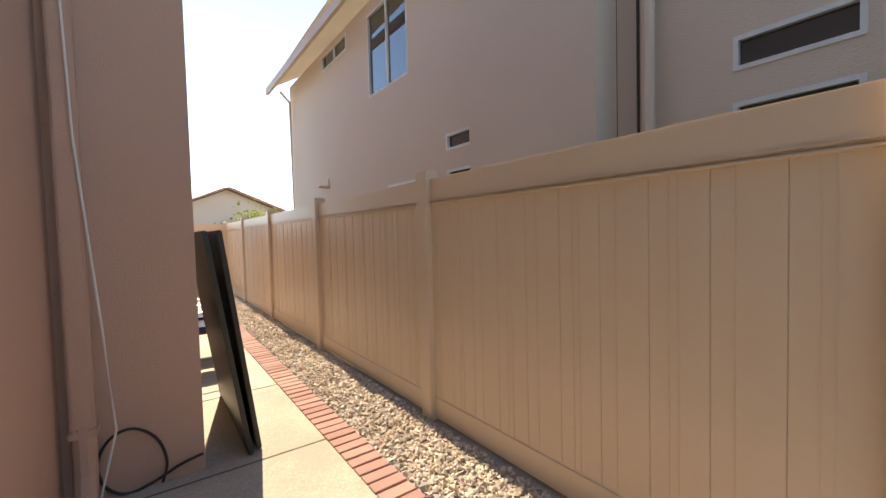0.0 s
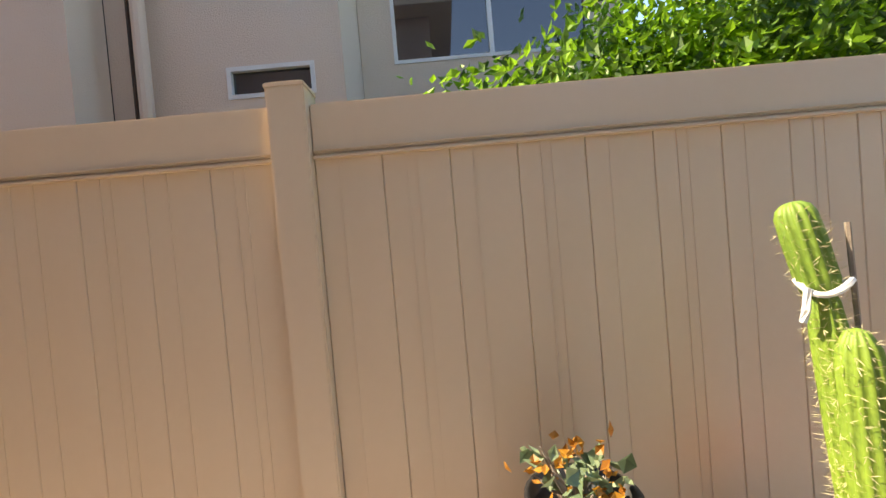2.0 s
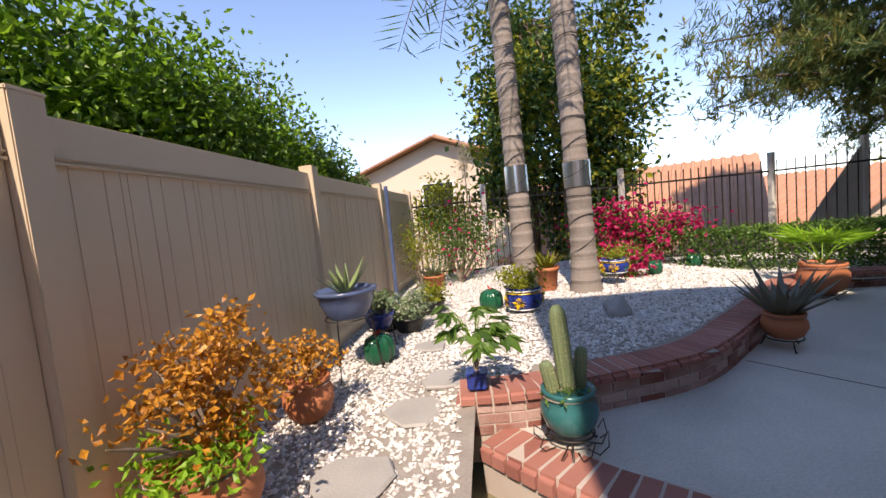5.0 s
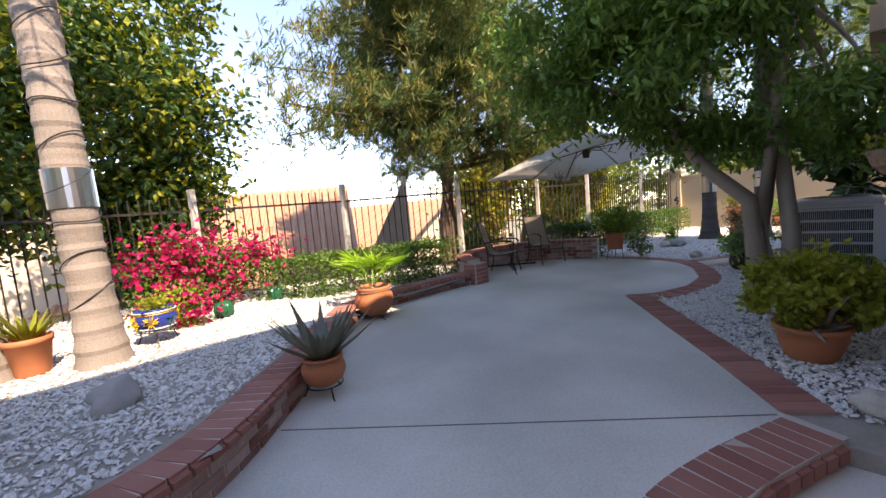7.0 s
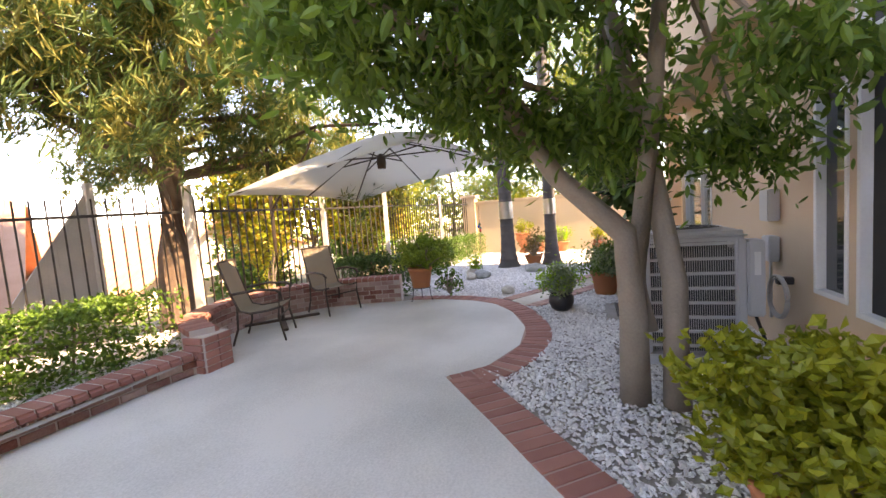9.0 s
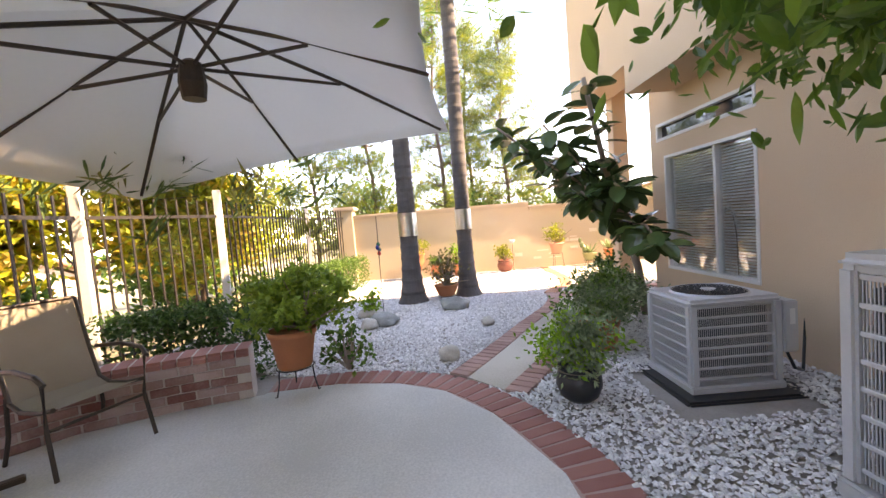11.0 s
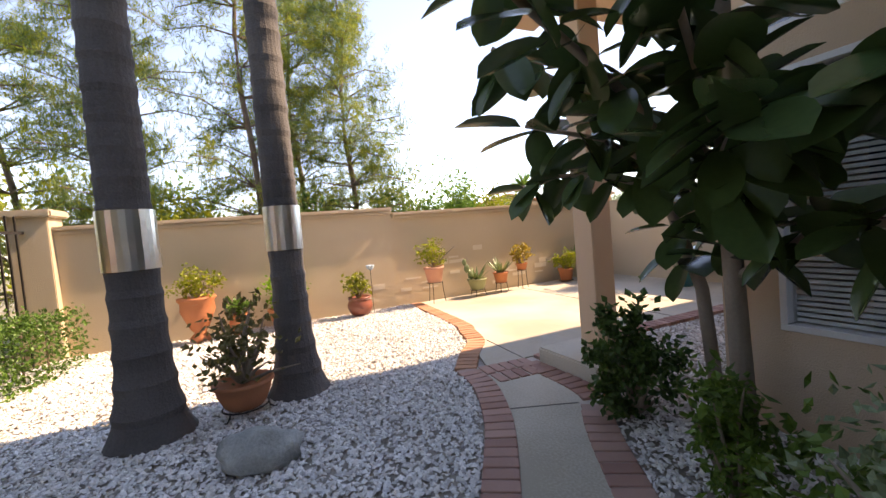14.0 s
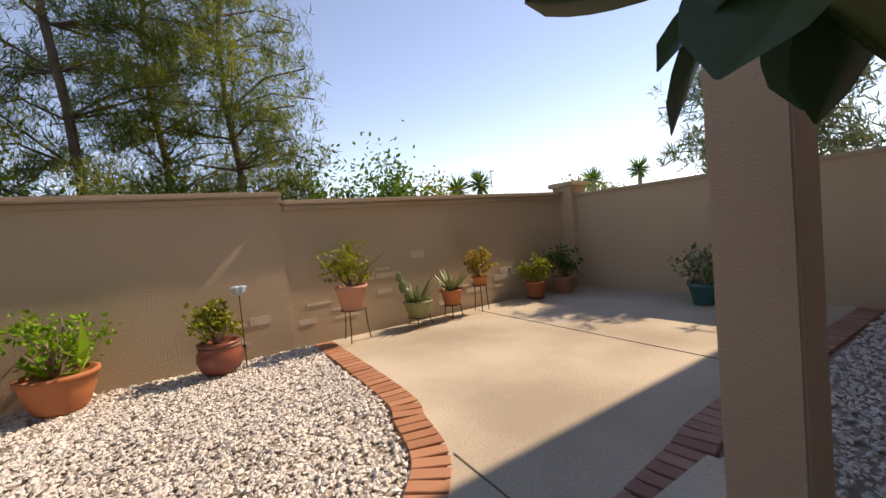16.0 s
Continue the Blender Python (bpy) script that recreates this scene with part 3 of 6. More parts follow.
# overhanging upper storey with its soffit
tagged(part("wall_overhang", box(7.0, HY + 0.002, 2.5, 10.65, 2.04, 5.58), M_STUCCO), "light stucco upper storey that overhangs the garden", "wall", kind="structure")
tagged(part("wall_overhang_east", box(10.65, HY + 0.002, 2.9, 12.75, 1.95, 5.58), M_STUCCO), "stucco upper storey above the porch end", "wall", kind="structure")
tagged(part("wall_overhang_porch", box(11.152, -2.6, 3.1, 12.75, HY, 5.58), M_STUCCO), "stucco upper storey over the porch", "wall", kind="structure")
tagged(part("ceiling_roof", prism([(0.05, -10.0), (0.05, 1.0), (4.0, 1.0), (4.0, 2.0), (6.8, 2.0), (6.8, 2.5), (12.85, 2.5), (12.85, -10.0)], 5.6, 5.75), M_STUCCO_N), "flat roof edge of the two-storey house", "roof", kind="structure")
# added solid box; its near-black colour stands in for unlit interiors
tagged(part("wall_unlit_inside", box(0.9, -6.0, -0.4, 11.0, 0.2, 5.5), M_SCREEN_ROOM), "near-black box in place of the unlit rooms", "wall", kind="structure")


def window(name, hole, label, mull=(), blinds=False, y=HY, screens=()):
    u0, u1, z0, z1 = hole
    w = thing(name, label, "window", (u0, y - 0.10, z0), 0, kind="structure")
    W, H = u1 - u0, z1 - z0
    f = 0.035
    frame_bm = merge(box(0, 0, 0, W, 0.11, f, 0.003, 1), box(0, 0, H - f, W, 0.11, H, 0.003, 1), box(0, 0, f, f, 0.11, H - f, 0.003, 1), box(W - f, 0, f, W, 0.11, H - f, 0.003, 1))
    part("window_frame", frame_bm, M_WHITE, w)
    edges = [f, *[m * W for m in mull], W - f]
    for m in mull:
        part("mullion", box(m * W - 0.018, 0.02, f, m * W + 0.018, 0.09, H - f, 0.003, 1), M_WHITE, w)
    for k, (a, b) in enumerate(zip(edges, edges[1:])):
        pane = part("pane", box(a, 0.045, f, b, 0.05, H - f), M_SCREEN_ROOM if k in screens else (M_CLEAR if blinds else M_GLASS), w)
        pane.visible_shadow = not blinds
    if blinds:
        n = int((H - 0.06) / 0.03)
        for k in range(n):
            part("slat", box(f, 0.010, 0.04 + k * 0.03, W - f, 0.020, 0.04 + k * 0.03 + 0.019), M_BLIND, w)
    return w


window("window_slider", H_SLIDE, "large dark sliding window with a black screen panel", (0.62,), screens=(1,))
window("window_transom", H_SLIDE_T, "white framed transom window above the slider")
window("window_narrow", H_NARROW, "narrow white framed window in the stucco wall")
window("window_blinds", H_BACK, "white framed sliding window with closed horizontal blinds", (0.4,), True)
window("window_transom_east", H_BACK_T, "white framed transom window reflecting the trees")

orchid = thing("orchid", "white orchid blooms on a thin stem behind the window", "flower", (9.78, HY - 0.07, 0.46))
part("stem", tube([(0, 0, 0), (0.01, 0, 0.4), (0.06, 0, 0.62), (0.16, 0, 0.66)], 0.004, 5), M_BARK_G, orchid)
for ox, oz in ((0.04, 0.58), (0.10, 0.67), (0.17, 0.62), (0.0, 0.50)):
    leaf_mesh("bloom", [(ox, 0, oz)] * 5, 0.05, 0.05, M_WHITE, orchid, 0.8, 0.05, 0.0, np.array([(math.cos(a), 0, math.sin(a)) for a in np.linspace(0, 5, 5)]))

# porch pillar, plinth
tagged(part("pillar_base", box(11.86, 1.22, -0.3, 12.57, 1.86, -0.01, 0.015), M_CONC_W), "pale concrete plinth beneath the porch pillar", "plinth", kind="structure")
tagged(part("pillar", box(12.15, 1.32, -0.01, 12.37, 1.54, 3.1, 0.008), M_STUCCO), "square beige stucco porch pillar", "pillar", kind="structure")

# ---- garden walls to the east ----
def garden_wall(name, outline, z1, label):
    w = thing(name, label, "wall", kind="structure")
    part("wall", prism(outline, -0.5, z1 - 0.1), M_WALL, w)
    return w


we = garden_wall("wall_garden_east", [(16.42, 1.97), (16.42, 6.7), (16.62, 6.7), (16.62, 1.97)], 1.62, "sand stucco garden wall with a moulded cap")
part("cap", merge(box(16.36, 1.95, 1.52, 16.68, 6.7, 1.58, 0.015), box(16.39, 1.95, 1.46, 16.65, 6.7, 1.52, 0.01)), M_CAP, we)
wf = garden_wall("wall_garden_terrace", [(16.44, -2.75), (16.44, 1.97), (16.62, 1.97), (16.62, -2.75)], 1.54, "lower sand stucco garden wall by the terrace")
part("cap", merge(box(16.37, -2.75, 1.43, 16.68, 1.945, 1.49, 0.015), box(16.40, -2.75, 1.37, 16.65, 1.945, 1.43, 0.01)), M_CAP, wf)
for k in range(34):
    rr = random.Random(k)
    y, z = rr.uniform(-1.8, 2.6), PZ + 0.12 + 0.1 * rr.randint(0, 7)
    w_ = rr.choice((0.16, 0.2, 0.3))
    if z > 0.35 and rr.random() < 0.5:
        continue
    host = wf if y + w_ < 1.9 else (we if y > 2.0 else None)
    if host:
        part("bare_patch", box((16.44 if host is wf else 16.42) - 0.004, y, z, 16.5, y + w_, z + rr.choice((0.03, 0.06, 0.09)), 0.0), M_PATCH, host)
ws = garden_wall("wall_garden_south", [(9.0, -2.75), (16.2, -2.75), (16.2, -2.88), (9.0, -2.88)], 1.48, "sand stucco garden wall on the south side")
part("cap", box(9.0, -2.92, 1.38, 16.2, -2.71, 1.43, 0.012), M_CAP, ws)
pc = thing("wall_corner_pillar", "square stucco corner pillar of the garden wall", "pillar", kind="structure")
part("pillar", box(16.2, -3.0, -0.4, 16.6, -2.62, 1.56, 0.01), M_WALL, pc)
part("cap", box(16.14, -3.06, 1.56, 16.66, -2.56, 1.64, 0.02), M_CAP, pc)
pn = thing("wall_north_pillar", "pale stucco pillar where wall meets iron fence", "pillar", kind="structure")
part("pillar", box(16.3, 6.5, -0.4, 16.72, 6.92, 1.70, 0.01), M_WALL, pn)
part("cap", box(16.24, 6.44, 1.70, 16.78, 6.98, 1.80, 0.02), M_CAP, pn)

# ---- neighbour's house beyond the fence ----
nb = thing("neighbour_house", "two-storey beige stucco house behind the fence", "house")
def nwall(x, y0, y1, z1, holes, depth=0.2):
    us = wall_with_holes("wall", "y", x, -depth, y0, y1, -0.4, z1, holes, M_STUCCO_N, "")
    for k in ("label", "category", "kind"):
        if k in us:
            del us[k]
    us.parent = nb
    return us
NW = [(-5.82, -4.62, 3.57, 4.85), (-7.86, -6.66, 4.66, 4.95), (-3.80, -3.22, 2.37, 2.57), (-5.27, -4.05, 1.85, 2.12), (-3.80, -3.22, 1.85, 2.14)]
nwall(-2.86, -10.15, -3.2, 5.05, NW)
nwall(-2.72, -3.2, -1.70, 6.2, [], 0.3)
NW3 = [(-0.90, -0.29, 2.38, 2.60), (-0.90, -0.29, 1.8, 2.18)]
nwall(-3.03, -1.70, -0.1, 6.0, NW3)
part("wall", box(-6.0, -0.32, -0.4, -3.035, -0.09, 6.0), M_STUCCO_N, nb)
NW4 = [(0.2, 1.9, 2.84, 4.2)]
nwall(-3.75, -0.085, 1.995, 6.0, NW4)
part("wall", box(-10.0, -10.15, -0.4, -3.1, -9.95, 5.05), M_STUCCO_N, nb)
part("wall", box(-10.0, 2.0, -0.4, -3.75, 2.2, 6.0), M_STUCCO_N, nb)
# added box, interior shade given as near-black colour behind the neighbour's panes
part("unlit_room_box", box(-9.0, -9.8, 0.0, -4.1, 1.9, 4.9), M_SCREEN_ROOM, nb)
bm = bmesh.new()
r = [bm.verts.new(p) for p in ((-2.36, -10.3, 4.95), (-2.36, -3.0, 5.25), (-5.2, -3.0, 6.9), (-5.2, -10.3, 6.6))]
bm.faces.new(r)
bmesh.ops.solidify(bm, geom=bm.faces[:], thickness=0.12)
part("roof", bm, M_CAP, nb, "pale tile roof")
part("fascia", merge(box(-2.40, -10.3, 4.82, -2.34, -3.2, 4.98)), M_STUCCO_N, nb)
for x, hs in ((-2.86, NW), (-3.03, NW3), (-3.75, NW4)):
    for (y0, y1, z0, z1) in hs:
        fr = merge(box(x - 0.05, y0, z0, x + 0.006, y0 + 0.03, z1), box(x - 0.05, y1 - 0.03, z0, x + 0.006, y1, z1), box(x - 0.05, y0 + 0.03, z0, x + 0.006, y1 - 0.03, z0 + 0.03), box(x - 0.05, y0 + 0.03, z1 - 0.03, x + 0.006, y1 - 0.03, z1))
        wn_ = part("window", fr, M_WHITE, nb)
        part("pane", box(x - 0.035, y0 + 0.03, z0 + 0.03, x - 0.03, y1 - 0.03, z1 - 0.03), M_GLASS, wn_)
        if y1 - y0 > 1.0 and z1 - z0 > 0.25:
            part("mullion", box(x - 0.034, (y0 + y1) / 2 - 0.02, z0 + 0.03, x - 0.004, (y0 + y1) / 2 + 0.02, z1 - 0.03), M_WHITE, wn_)
part("downpipe", tube([(-2.78, -9.9, 0.5), (-2.78, -9.9, 4.6), (-2.6, -10.0, 4.85)], 0.03), M_STUCCO_N, nb)
part("downpipe", tube([(-2.93, -1.40, 0.3), (-2.93, -1.40, 6.0)], 0.045, 10), M_STUCCO_N, nb)
part("conduit", tube([(-2.96, -1.49, 0.3), (-2.96, -1.49, 6.0)], 0.012, 8), M_BRONZE, nb)
part("vent_hood", merge(box(-2.86, -7.9, 2.35, -2.66, -7.7, 2.38), box(-2.86, -7.9, 2.35, -2.84, -7.7, 2.52)), M_STUCCO_N, nb)

# ---- brickwork ----
def brick_wall(name, label, line, top, courses, cap_l=0.28):
    w = thing(name, label, "wall", kind="structure")
    core = smooth_line([(x, y, 0) for x, y in line], 0.1)
    core = [(p.x, p.y) for p in core]
    part("mortar_core", ribbon(offset_line(core, -0.010), offset_line(core, -0.235), -0.35, top - 0.003), M_MORTAR, w)
    for c in range(courses):
        sh = line if c % 2 == 0 else [tuple(Vector(line[0]) + (Vector(line[1]) - Vector(line[0])).normalized() * 0.105)] + line[1:]
        lay_bricks(w, sh, top - 0.065 - (c + 1) * 0.072, 0.09, 0.21, 0.063, M_BRICK_W, -0.045)
    lay_bricks(w, line, top - 0.06, cap_l, 0.105, 0.06, M_BRICK, -cap_l / 2 + 0.03, 0.025)
    return w


brick_wall("wall_planter", "low red brick planter wall with bullnose cap", WALL_LINE, 0.115, 3)
brick_wall("wall_planter_north", "low red brick planter edge with bullnose cap", WALL_LINE_2, 0.07, 2)
brick_wall("wall_seat", "curved red brick seat wall around the patio", RING, 0.28, 5)
endw = thing("wall_planter_end", "brick end of the planter wall above the gravel", "wall", kind="structure")
for c in range(3):
    for k in range(1):
        b = new("brick", brick_mesh(0.09, 0.2, 0.063, M_BRICK))
        b.parent = endw
        b.matrix_basis = pose(-0.235, 3.73, -0.012 - c * 0.072, 0, 0, 180)
pier = thing("wall_seat_pier", "square brick pier that ends the seat wall", "wall", kind="structure")
part("mortar_core", box(6.10, 6.56, -0.3, 6.40, 6.84, 0.215), M_MORTAR, pier)
for c in range(5):
    for k, (x, y, r) in enumerate(((6.18, 6.57, 0), (6.33, 6.57, 0), (6.10, 6.70, 90), (6.41, 6.70, 90))):
        b = new("brick", brick_mesh(0.145 if r == 0 else 0.24, 0.04, 0.063, M_BRICK))
        b.parent = pier
        b.matrix_basis = pose(x, y, 0.145 - c * 0.072, 0, 0, r)
steps = thing("step_bricks", "curved red bullnose brick step down from the patio", "step", kind="structure")
lay_bricks(steps, STEP, PZ - 0.095, 0.30, 0.105, 0.10, M_BRICK, 0.15, 0.03)
part("mortar_core", ribbon(STEP, offset_line(STEP, 0.27), -0.45, PZ + 0.003), M_MORTAR, steps)
edg = thing("patio_edging", "flush red brick edging around the patio", "edging", kind="structure")
lay_bricks(edg, EDGE_A, PZ - 0.055, 0.29, 0.105, 0.06, M_BRICK, 0.145)
lay_bricks(edg, EDGE_B, PZ - 0.056, 0.28, 0.105, 0.06, M_BRICK, 0.14)
part("mortar_core", ribbon(EDGE_A, offset_line(EDGE_A, 0.285), -0.3, PZ - 0.001), M_MORTAR_R, edg)
part("mortar_core", ribbon(EDGE_B, offset_line(EDGE_B, 0.275), -0.3, PZ - 0.002), M_MORTAR_R, edg)
pe = thing("path_edging", "pink brick edging along the garden path", "edging", kind="structure")
lay_bricks(pe, PATH_L[:7], PZ - 0.055, 0.19, 0.098, 0.062, M_BRICK_P)
lay_bricks(pe, PATH_R, PZ - 0.055, 0.19, 0.098, 0.062, M_BRICK_P)
part("mortar_core", ribbon(offset_line(PATH_L[:7], 0.085), offset_line(PATH_L[:7], -0.085), -0.3, PZ - 0.001), M_MORTAR_R, pe)
part("mortar_core", ribbon(offset_line(PATH_R, 0.085), offset_line(PATH_R, -0.085), -0.3, PZ - 0.001), M_MORTAR_R, pe)
te = thing("terrace_edging", "orange brick edging that curves along the terrace", "edging", kind="structure")
lay_bricks(te, PATH_L[6:], PZ - 0.055, 0.20, 0.098, 0.063, M_BRICK_O)
lay_bricks(te, [(12.66, 2.40), (12.62, 1.84)], PZ - 0.055, 0.19, 0.098, 0.062, M_BRICK_P)
lay_bricks(te, [(12.45, 2.40), (12.42, 1.90)], PZ - 0.055, 0.19, 0.098, 0.062, M_BRICK_P)
lay_bricks(te, [(12.6, 1.96), (12.0, 1.96), (11.7, 2.02)], PZ - 0.056, 0.19, 0.098, 0.062, M_BRICK_P)
lay_bricks(te, [(12.64, 1.80), (12.72, 1.05), (12.78, 0.4), (12.76, -2.7)], PZ - 0.055, 0.19, 0.098, 0.062, M_BRICK_P)
part("mortar_core", box(11.66, 1.82, -0.3, 12.76, 2.42, PZ - 0.012), M_MORTAR, te)
se = thing("walkway_edging", "faded red brick edging along the side walkway", "edging", kind="structure")
lay_bricks(se, [(-0.93, -12.0), (-0.93, 0.9)], -0.055, 0.2, 0.1, 0.062, M_BRICK_P)

# ---- gravel ----
stones("gravel_side", [(-1.56, -12.5), (-1.04, -12.5), (-1.04, 1.0), (-1.56, 1.0)], 15000, lambda x, y: -0.02, 0.021, M_GRAVEL_T, "tan and cream river gravel strip along the fence")
stones("gravel_bed", BED_POLY, 110000, lambda x, y: bed_z(x, y) - 0.004, 0.0185, M_GRAVEL, "white crushed marble gravel in the planted bed", [[(-0.25, 3.6)] + WALL_LINE[1:] + offset_line(WALL_LINE, -0.3)[::-1]])
tree_bed = [(4.2, 1.51)] + offset_line(EDGE_A, 0.29) + offset_line(EDGE_B[:6], 0.28)[1:] + offset_line(PATH_R, 0.1) + [(11.9, 1.9), (11.86, 1.5), (11.1, 1.51)]
stones("gravel_tree_bed", tree_bed, 40000, flat_z, 0.0185, M_GRAVEL, "white and grey marble gravel below the tree", [[(8.31, 1.97), (9.13, 1.97), (9.13, 2.87), (8.31, 2.87)]])
east_bed = offset_line(PATH_L, -0.1) + [(16.4, 6.7), (10.2, 6.9), (9.7, 5.9), (9.68, 5.2), (9.5, 4.6)]
stones("gravel_garden", east_bed, 80000, flat_z, 0.0185, M_GRAVEL, "white and grey marble gravel around the palms")
stones("gravel_porch", [(11.2, -2.7), (12.66, -2.7), (12.6, 1.2), (11.2, 1.2)], 7000, flat_z, 0.0185, M_GRAVEL, "white marble gravel beside the porch")
tagged(part("ground_porch", box(11.16, -2.75, -0.4, 12.9, 1.0, PZ - 0.03), M_SOIL), "bare soil beneath the porch gravel", "soil", kind="structure")
for x, y, s, r in ((-0.55, 3.62, 0.20, 20), (-0.4, 4.05, 0.17, 70), (-0.75, 2.95, 0.22, 10), (-0.62, 4.9, 0.16, 40)):
    bm = lathe([(s * 0.95, 0), (s, 0.015), (s * 0.94, 0.03)], 9, 0.12)
    tagged(part("stepping_stone", bm, M_STONE), "flat irregular grey stepping stone in the gravel", "stepping stone", "stepping stones").matrix_basis = pose(x, y, bed_z(x, y) + 0.004, 0, 0, r)

# ---- iron fence ----
IRON = [(-1.55, 9.85), (-0.02, 9.73), (2.7, 9.5), (5.27, 9.24), (7.25, 7.98), (9.88, 7.80), (11.3, 7.2), (14.6, 7.12), (16.3, 6.75)]
picket = box(-0.009, -0.009, -0.4, 0.009, 0.009, 1.72)
pk = bpy.data.meshes.new("picket")
picket.to_mesh(pk)
picket.free()
pk.materials.append(M_IRON)
for (x0, y0), (x1, y1) in zip(IRON, IRON[1:]):
    L = math.hypot(x1 - x0, y1 - y0)
    a = math.degrees(math.atan2(y1 - y0, x1 - x0))
    sec = thing("iron_fence", "dark iron picket fence panel between pale posts", "fence", (x0, y0, 0), a, "iron fence panels", "structure")
    for k in range(int(L / 0.13)):
        o = new("picket", pk)
        o.parent = sec
        o.matrix_basis = pose(0.08 + k * 0.13, 0, 0)
    part("rail", box(0, -0.016, 1.50, L, 0.016, 1.535), M_IRON, sec)
    part("rail", box(0, -0.016, 0.05, L, 0.016, 0.085), M_IRON, sec)
for x, y in IRON[1:-1]:
    tagged(part("fence_post", box(-0.045, -0.045, -0.5, 0.045, 0.045, 1.86, 0.006), M_WHITEPOST), "weathered white square wooden fence post", "fence post", "pale fence posts").matrix_basis = pose(x, y, 0, 0, 0, 20)
pnl = thing("slanted_panel", "grey weathered board panel cut on a slant", "panel", (5.95, 9.32, 0), -2)
for k in range(7):
    u0, u1 = k * 0.125, k * 0.125 + 0.121
    bm = prism([(u0, 0), (u1, 0), (u1, 0.02), (u0, 0.02)], -0.5, 0.6)
    for v in bm.verts:
        if v.co.z > 0:
            v.co.z = 0.55 + v.co.x * 1.5
    part("board", bm, M_GREYWOOD, pnl)
part("post", box(0.88, -0.03, -0.5, 0.97, 0.06, 2.0, 0.006), M_WHITEPOST, pnl)
part("rail", box(0.0, -0.03, 0.35, 0.88, 0.0, 0.43, 0.004), M_GREYWOOD, pnl)
tagged(part("steel_post", tube([(-1.44, 7.1, -0.2), (-1.44, 7.1, 1.79)], 0.03, 12), M_SLATEBLUE), "blue-grey round steel post beside the fence", "post")

# ---- palms ----
def palm(x, y, z, h, r, material, band, label, lean=0.0, lean_y=0.0, flare=1.75, wire=False, g=""):
    p = thing("palm_tree", label, "palm", (x, y, z), 0, g)
    n = 132
    pts, rad = [], []
    for k in range(n + 1):
        t = k / n
        q = r * (1 + (flare - 1) * math.exp(-t * h / 0.28)) * (1 - 0.15 * t) * (1.0 + (0.055 if k % 4 == 0 else 0.02 * math.sin(k * 1.7)))
        pts.append((lean * t * h, lean_y * t * h, t * h))
        rad.append(q)
    part("trunk", tube(pts, rad, 22), material, p, smooth=False)
    b0, b1 = band
    part("metal_band", tube([(lean * (b0 - z), lean_y * (b0 - z), b0 - z), (lean * (b1 - z), lean_y * (b1 - z), b1 - z)], r * 1.08, 28), M_GALV, p, "shiny galvanized sheet band")
    if wire:
        w = []
        for k in range(420):
            t = k / 420
            a = k * 0.21
            hz = 0.4 + t * (h - 1.2)
            w.append((lean * hz + r * 1.06 * math.cos(a), lean_y * hz + r * 1.06 * math.sin(a), hz + 0.05 * math.sin(a * 1.3)))
        part("light_string", tube(w, 0.006, 4), M_BLACK, p, "thin black wire wound round the trunk")
    return p


def palm_crown(p, h, lean, n=16, size=2.2):
    """Arching fronds with many leaflets."""
    for k in range(n):
        a = 2 * math.pi * k / n + rng.uniform(-0.2, 0.2)
        up = rng.uniform(0.1, 1.0)
        spine = [Vector((lean * h + math.cos(a) * size * t, math.sin(a) * size * t, h + up * 1.2 * t - 1.6 * t * t)) for t in np.linspace(0, 1, 9)]
        bmf = tube(spine, [0.02 - 0.0018 * i for i in range(9)], 5)
        fr = part("frond", bmf, M_BARK_G, p)
        c, d = [], []
        for i in range(1, 60):
            t = i / 60
            q = spine[min(int(t * 8), 7)].lerp(spine[min(int(t * 8) + 1, 8)], t * 8 - int(t * 8))
            s = 1 if i % 2 else -1
            c.append(q)
            d.append((-math.sin(a) * s + math.cos(a) * 0.5, math.cos(a) * s + math.sin(a) * 0.5, -0.3))
        leaf_mesh("leaf_blade", c, 0.15, 0.5, L_MID, fr, 0.07, 0.3, 0.0, np.array(d))


pa = palm(0.52, 7.0, 0.06, 5.6, 0.15, M_PALM, (1.50, 1.87), "grey ringed palm trunk wrapped with a light string", -0.022, 0.0, 1.35, True, "west palms")
pb = palm(1.27, 6.66, 0.08, 5.8, 0.16, M_PALM, (1.48, 1.81), "grey palm trunk with a metal band and wire", -0.018, 0.0, 1.35, True, "west palms")
pcx = palm(12.97, 4.85, PZ, 6.5, 0.155, M_PALM_D, (1.02, 1.42), "dark ringed palm trunk with flared base and metal band", -0.01, 0.0, 1.7, False, "east palms")
pdx = palm(13.24, 3.86, PZ, 6.5, 0.135, M_PALM_D, (1.06, 1.42), "dark ringed palm trunk standing in the white gravel", -0.01, 0.0, 1.8, False, "east palms")
for q, h in ((pa, 5.6), (pb, 5.8), (pcx, 6.5), (pdx, 6.5)):
    palm_crown(q, h, -0.03)


# ---- trees and shrubs ----
def branches(p, base, tips, r0, material, name="limb", bend=0.25, seg=7):
    for t in tips:
        a, b = Vector(base), Vector(t)
        m = a.lerp(b, 0.5) + Vector((rng.uniform(-1, 1), rng.uniform(-1, 1), 0.6)) * bend * (b - a).length * 0.3
        pts = [a, a.lerp(m, 0.6), m, m.lerp(b, 0.55), b]
        part(name, tube(pts, [r0, r0 * 0.8, r0 * 0.6, r0 * 0.4, r0 * 0.15], seg), material, p)


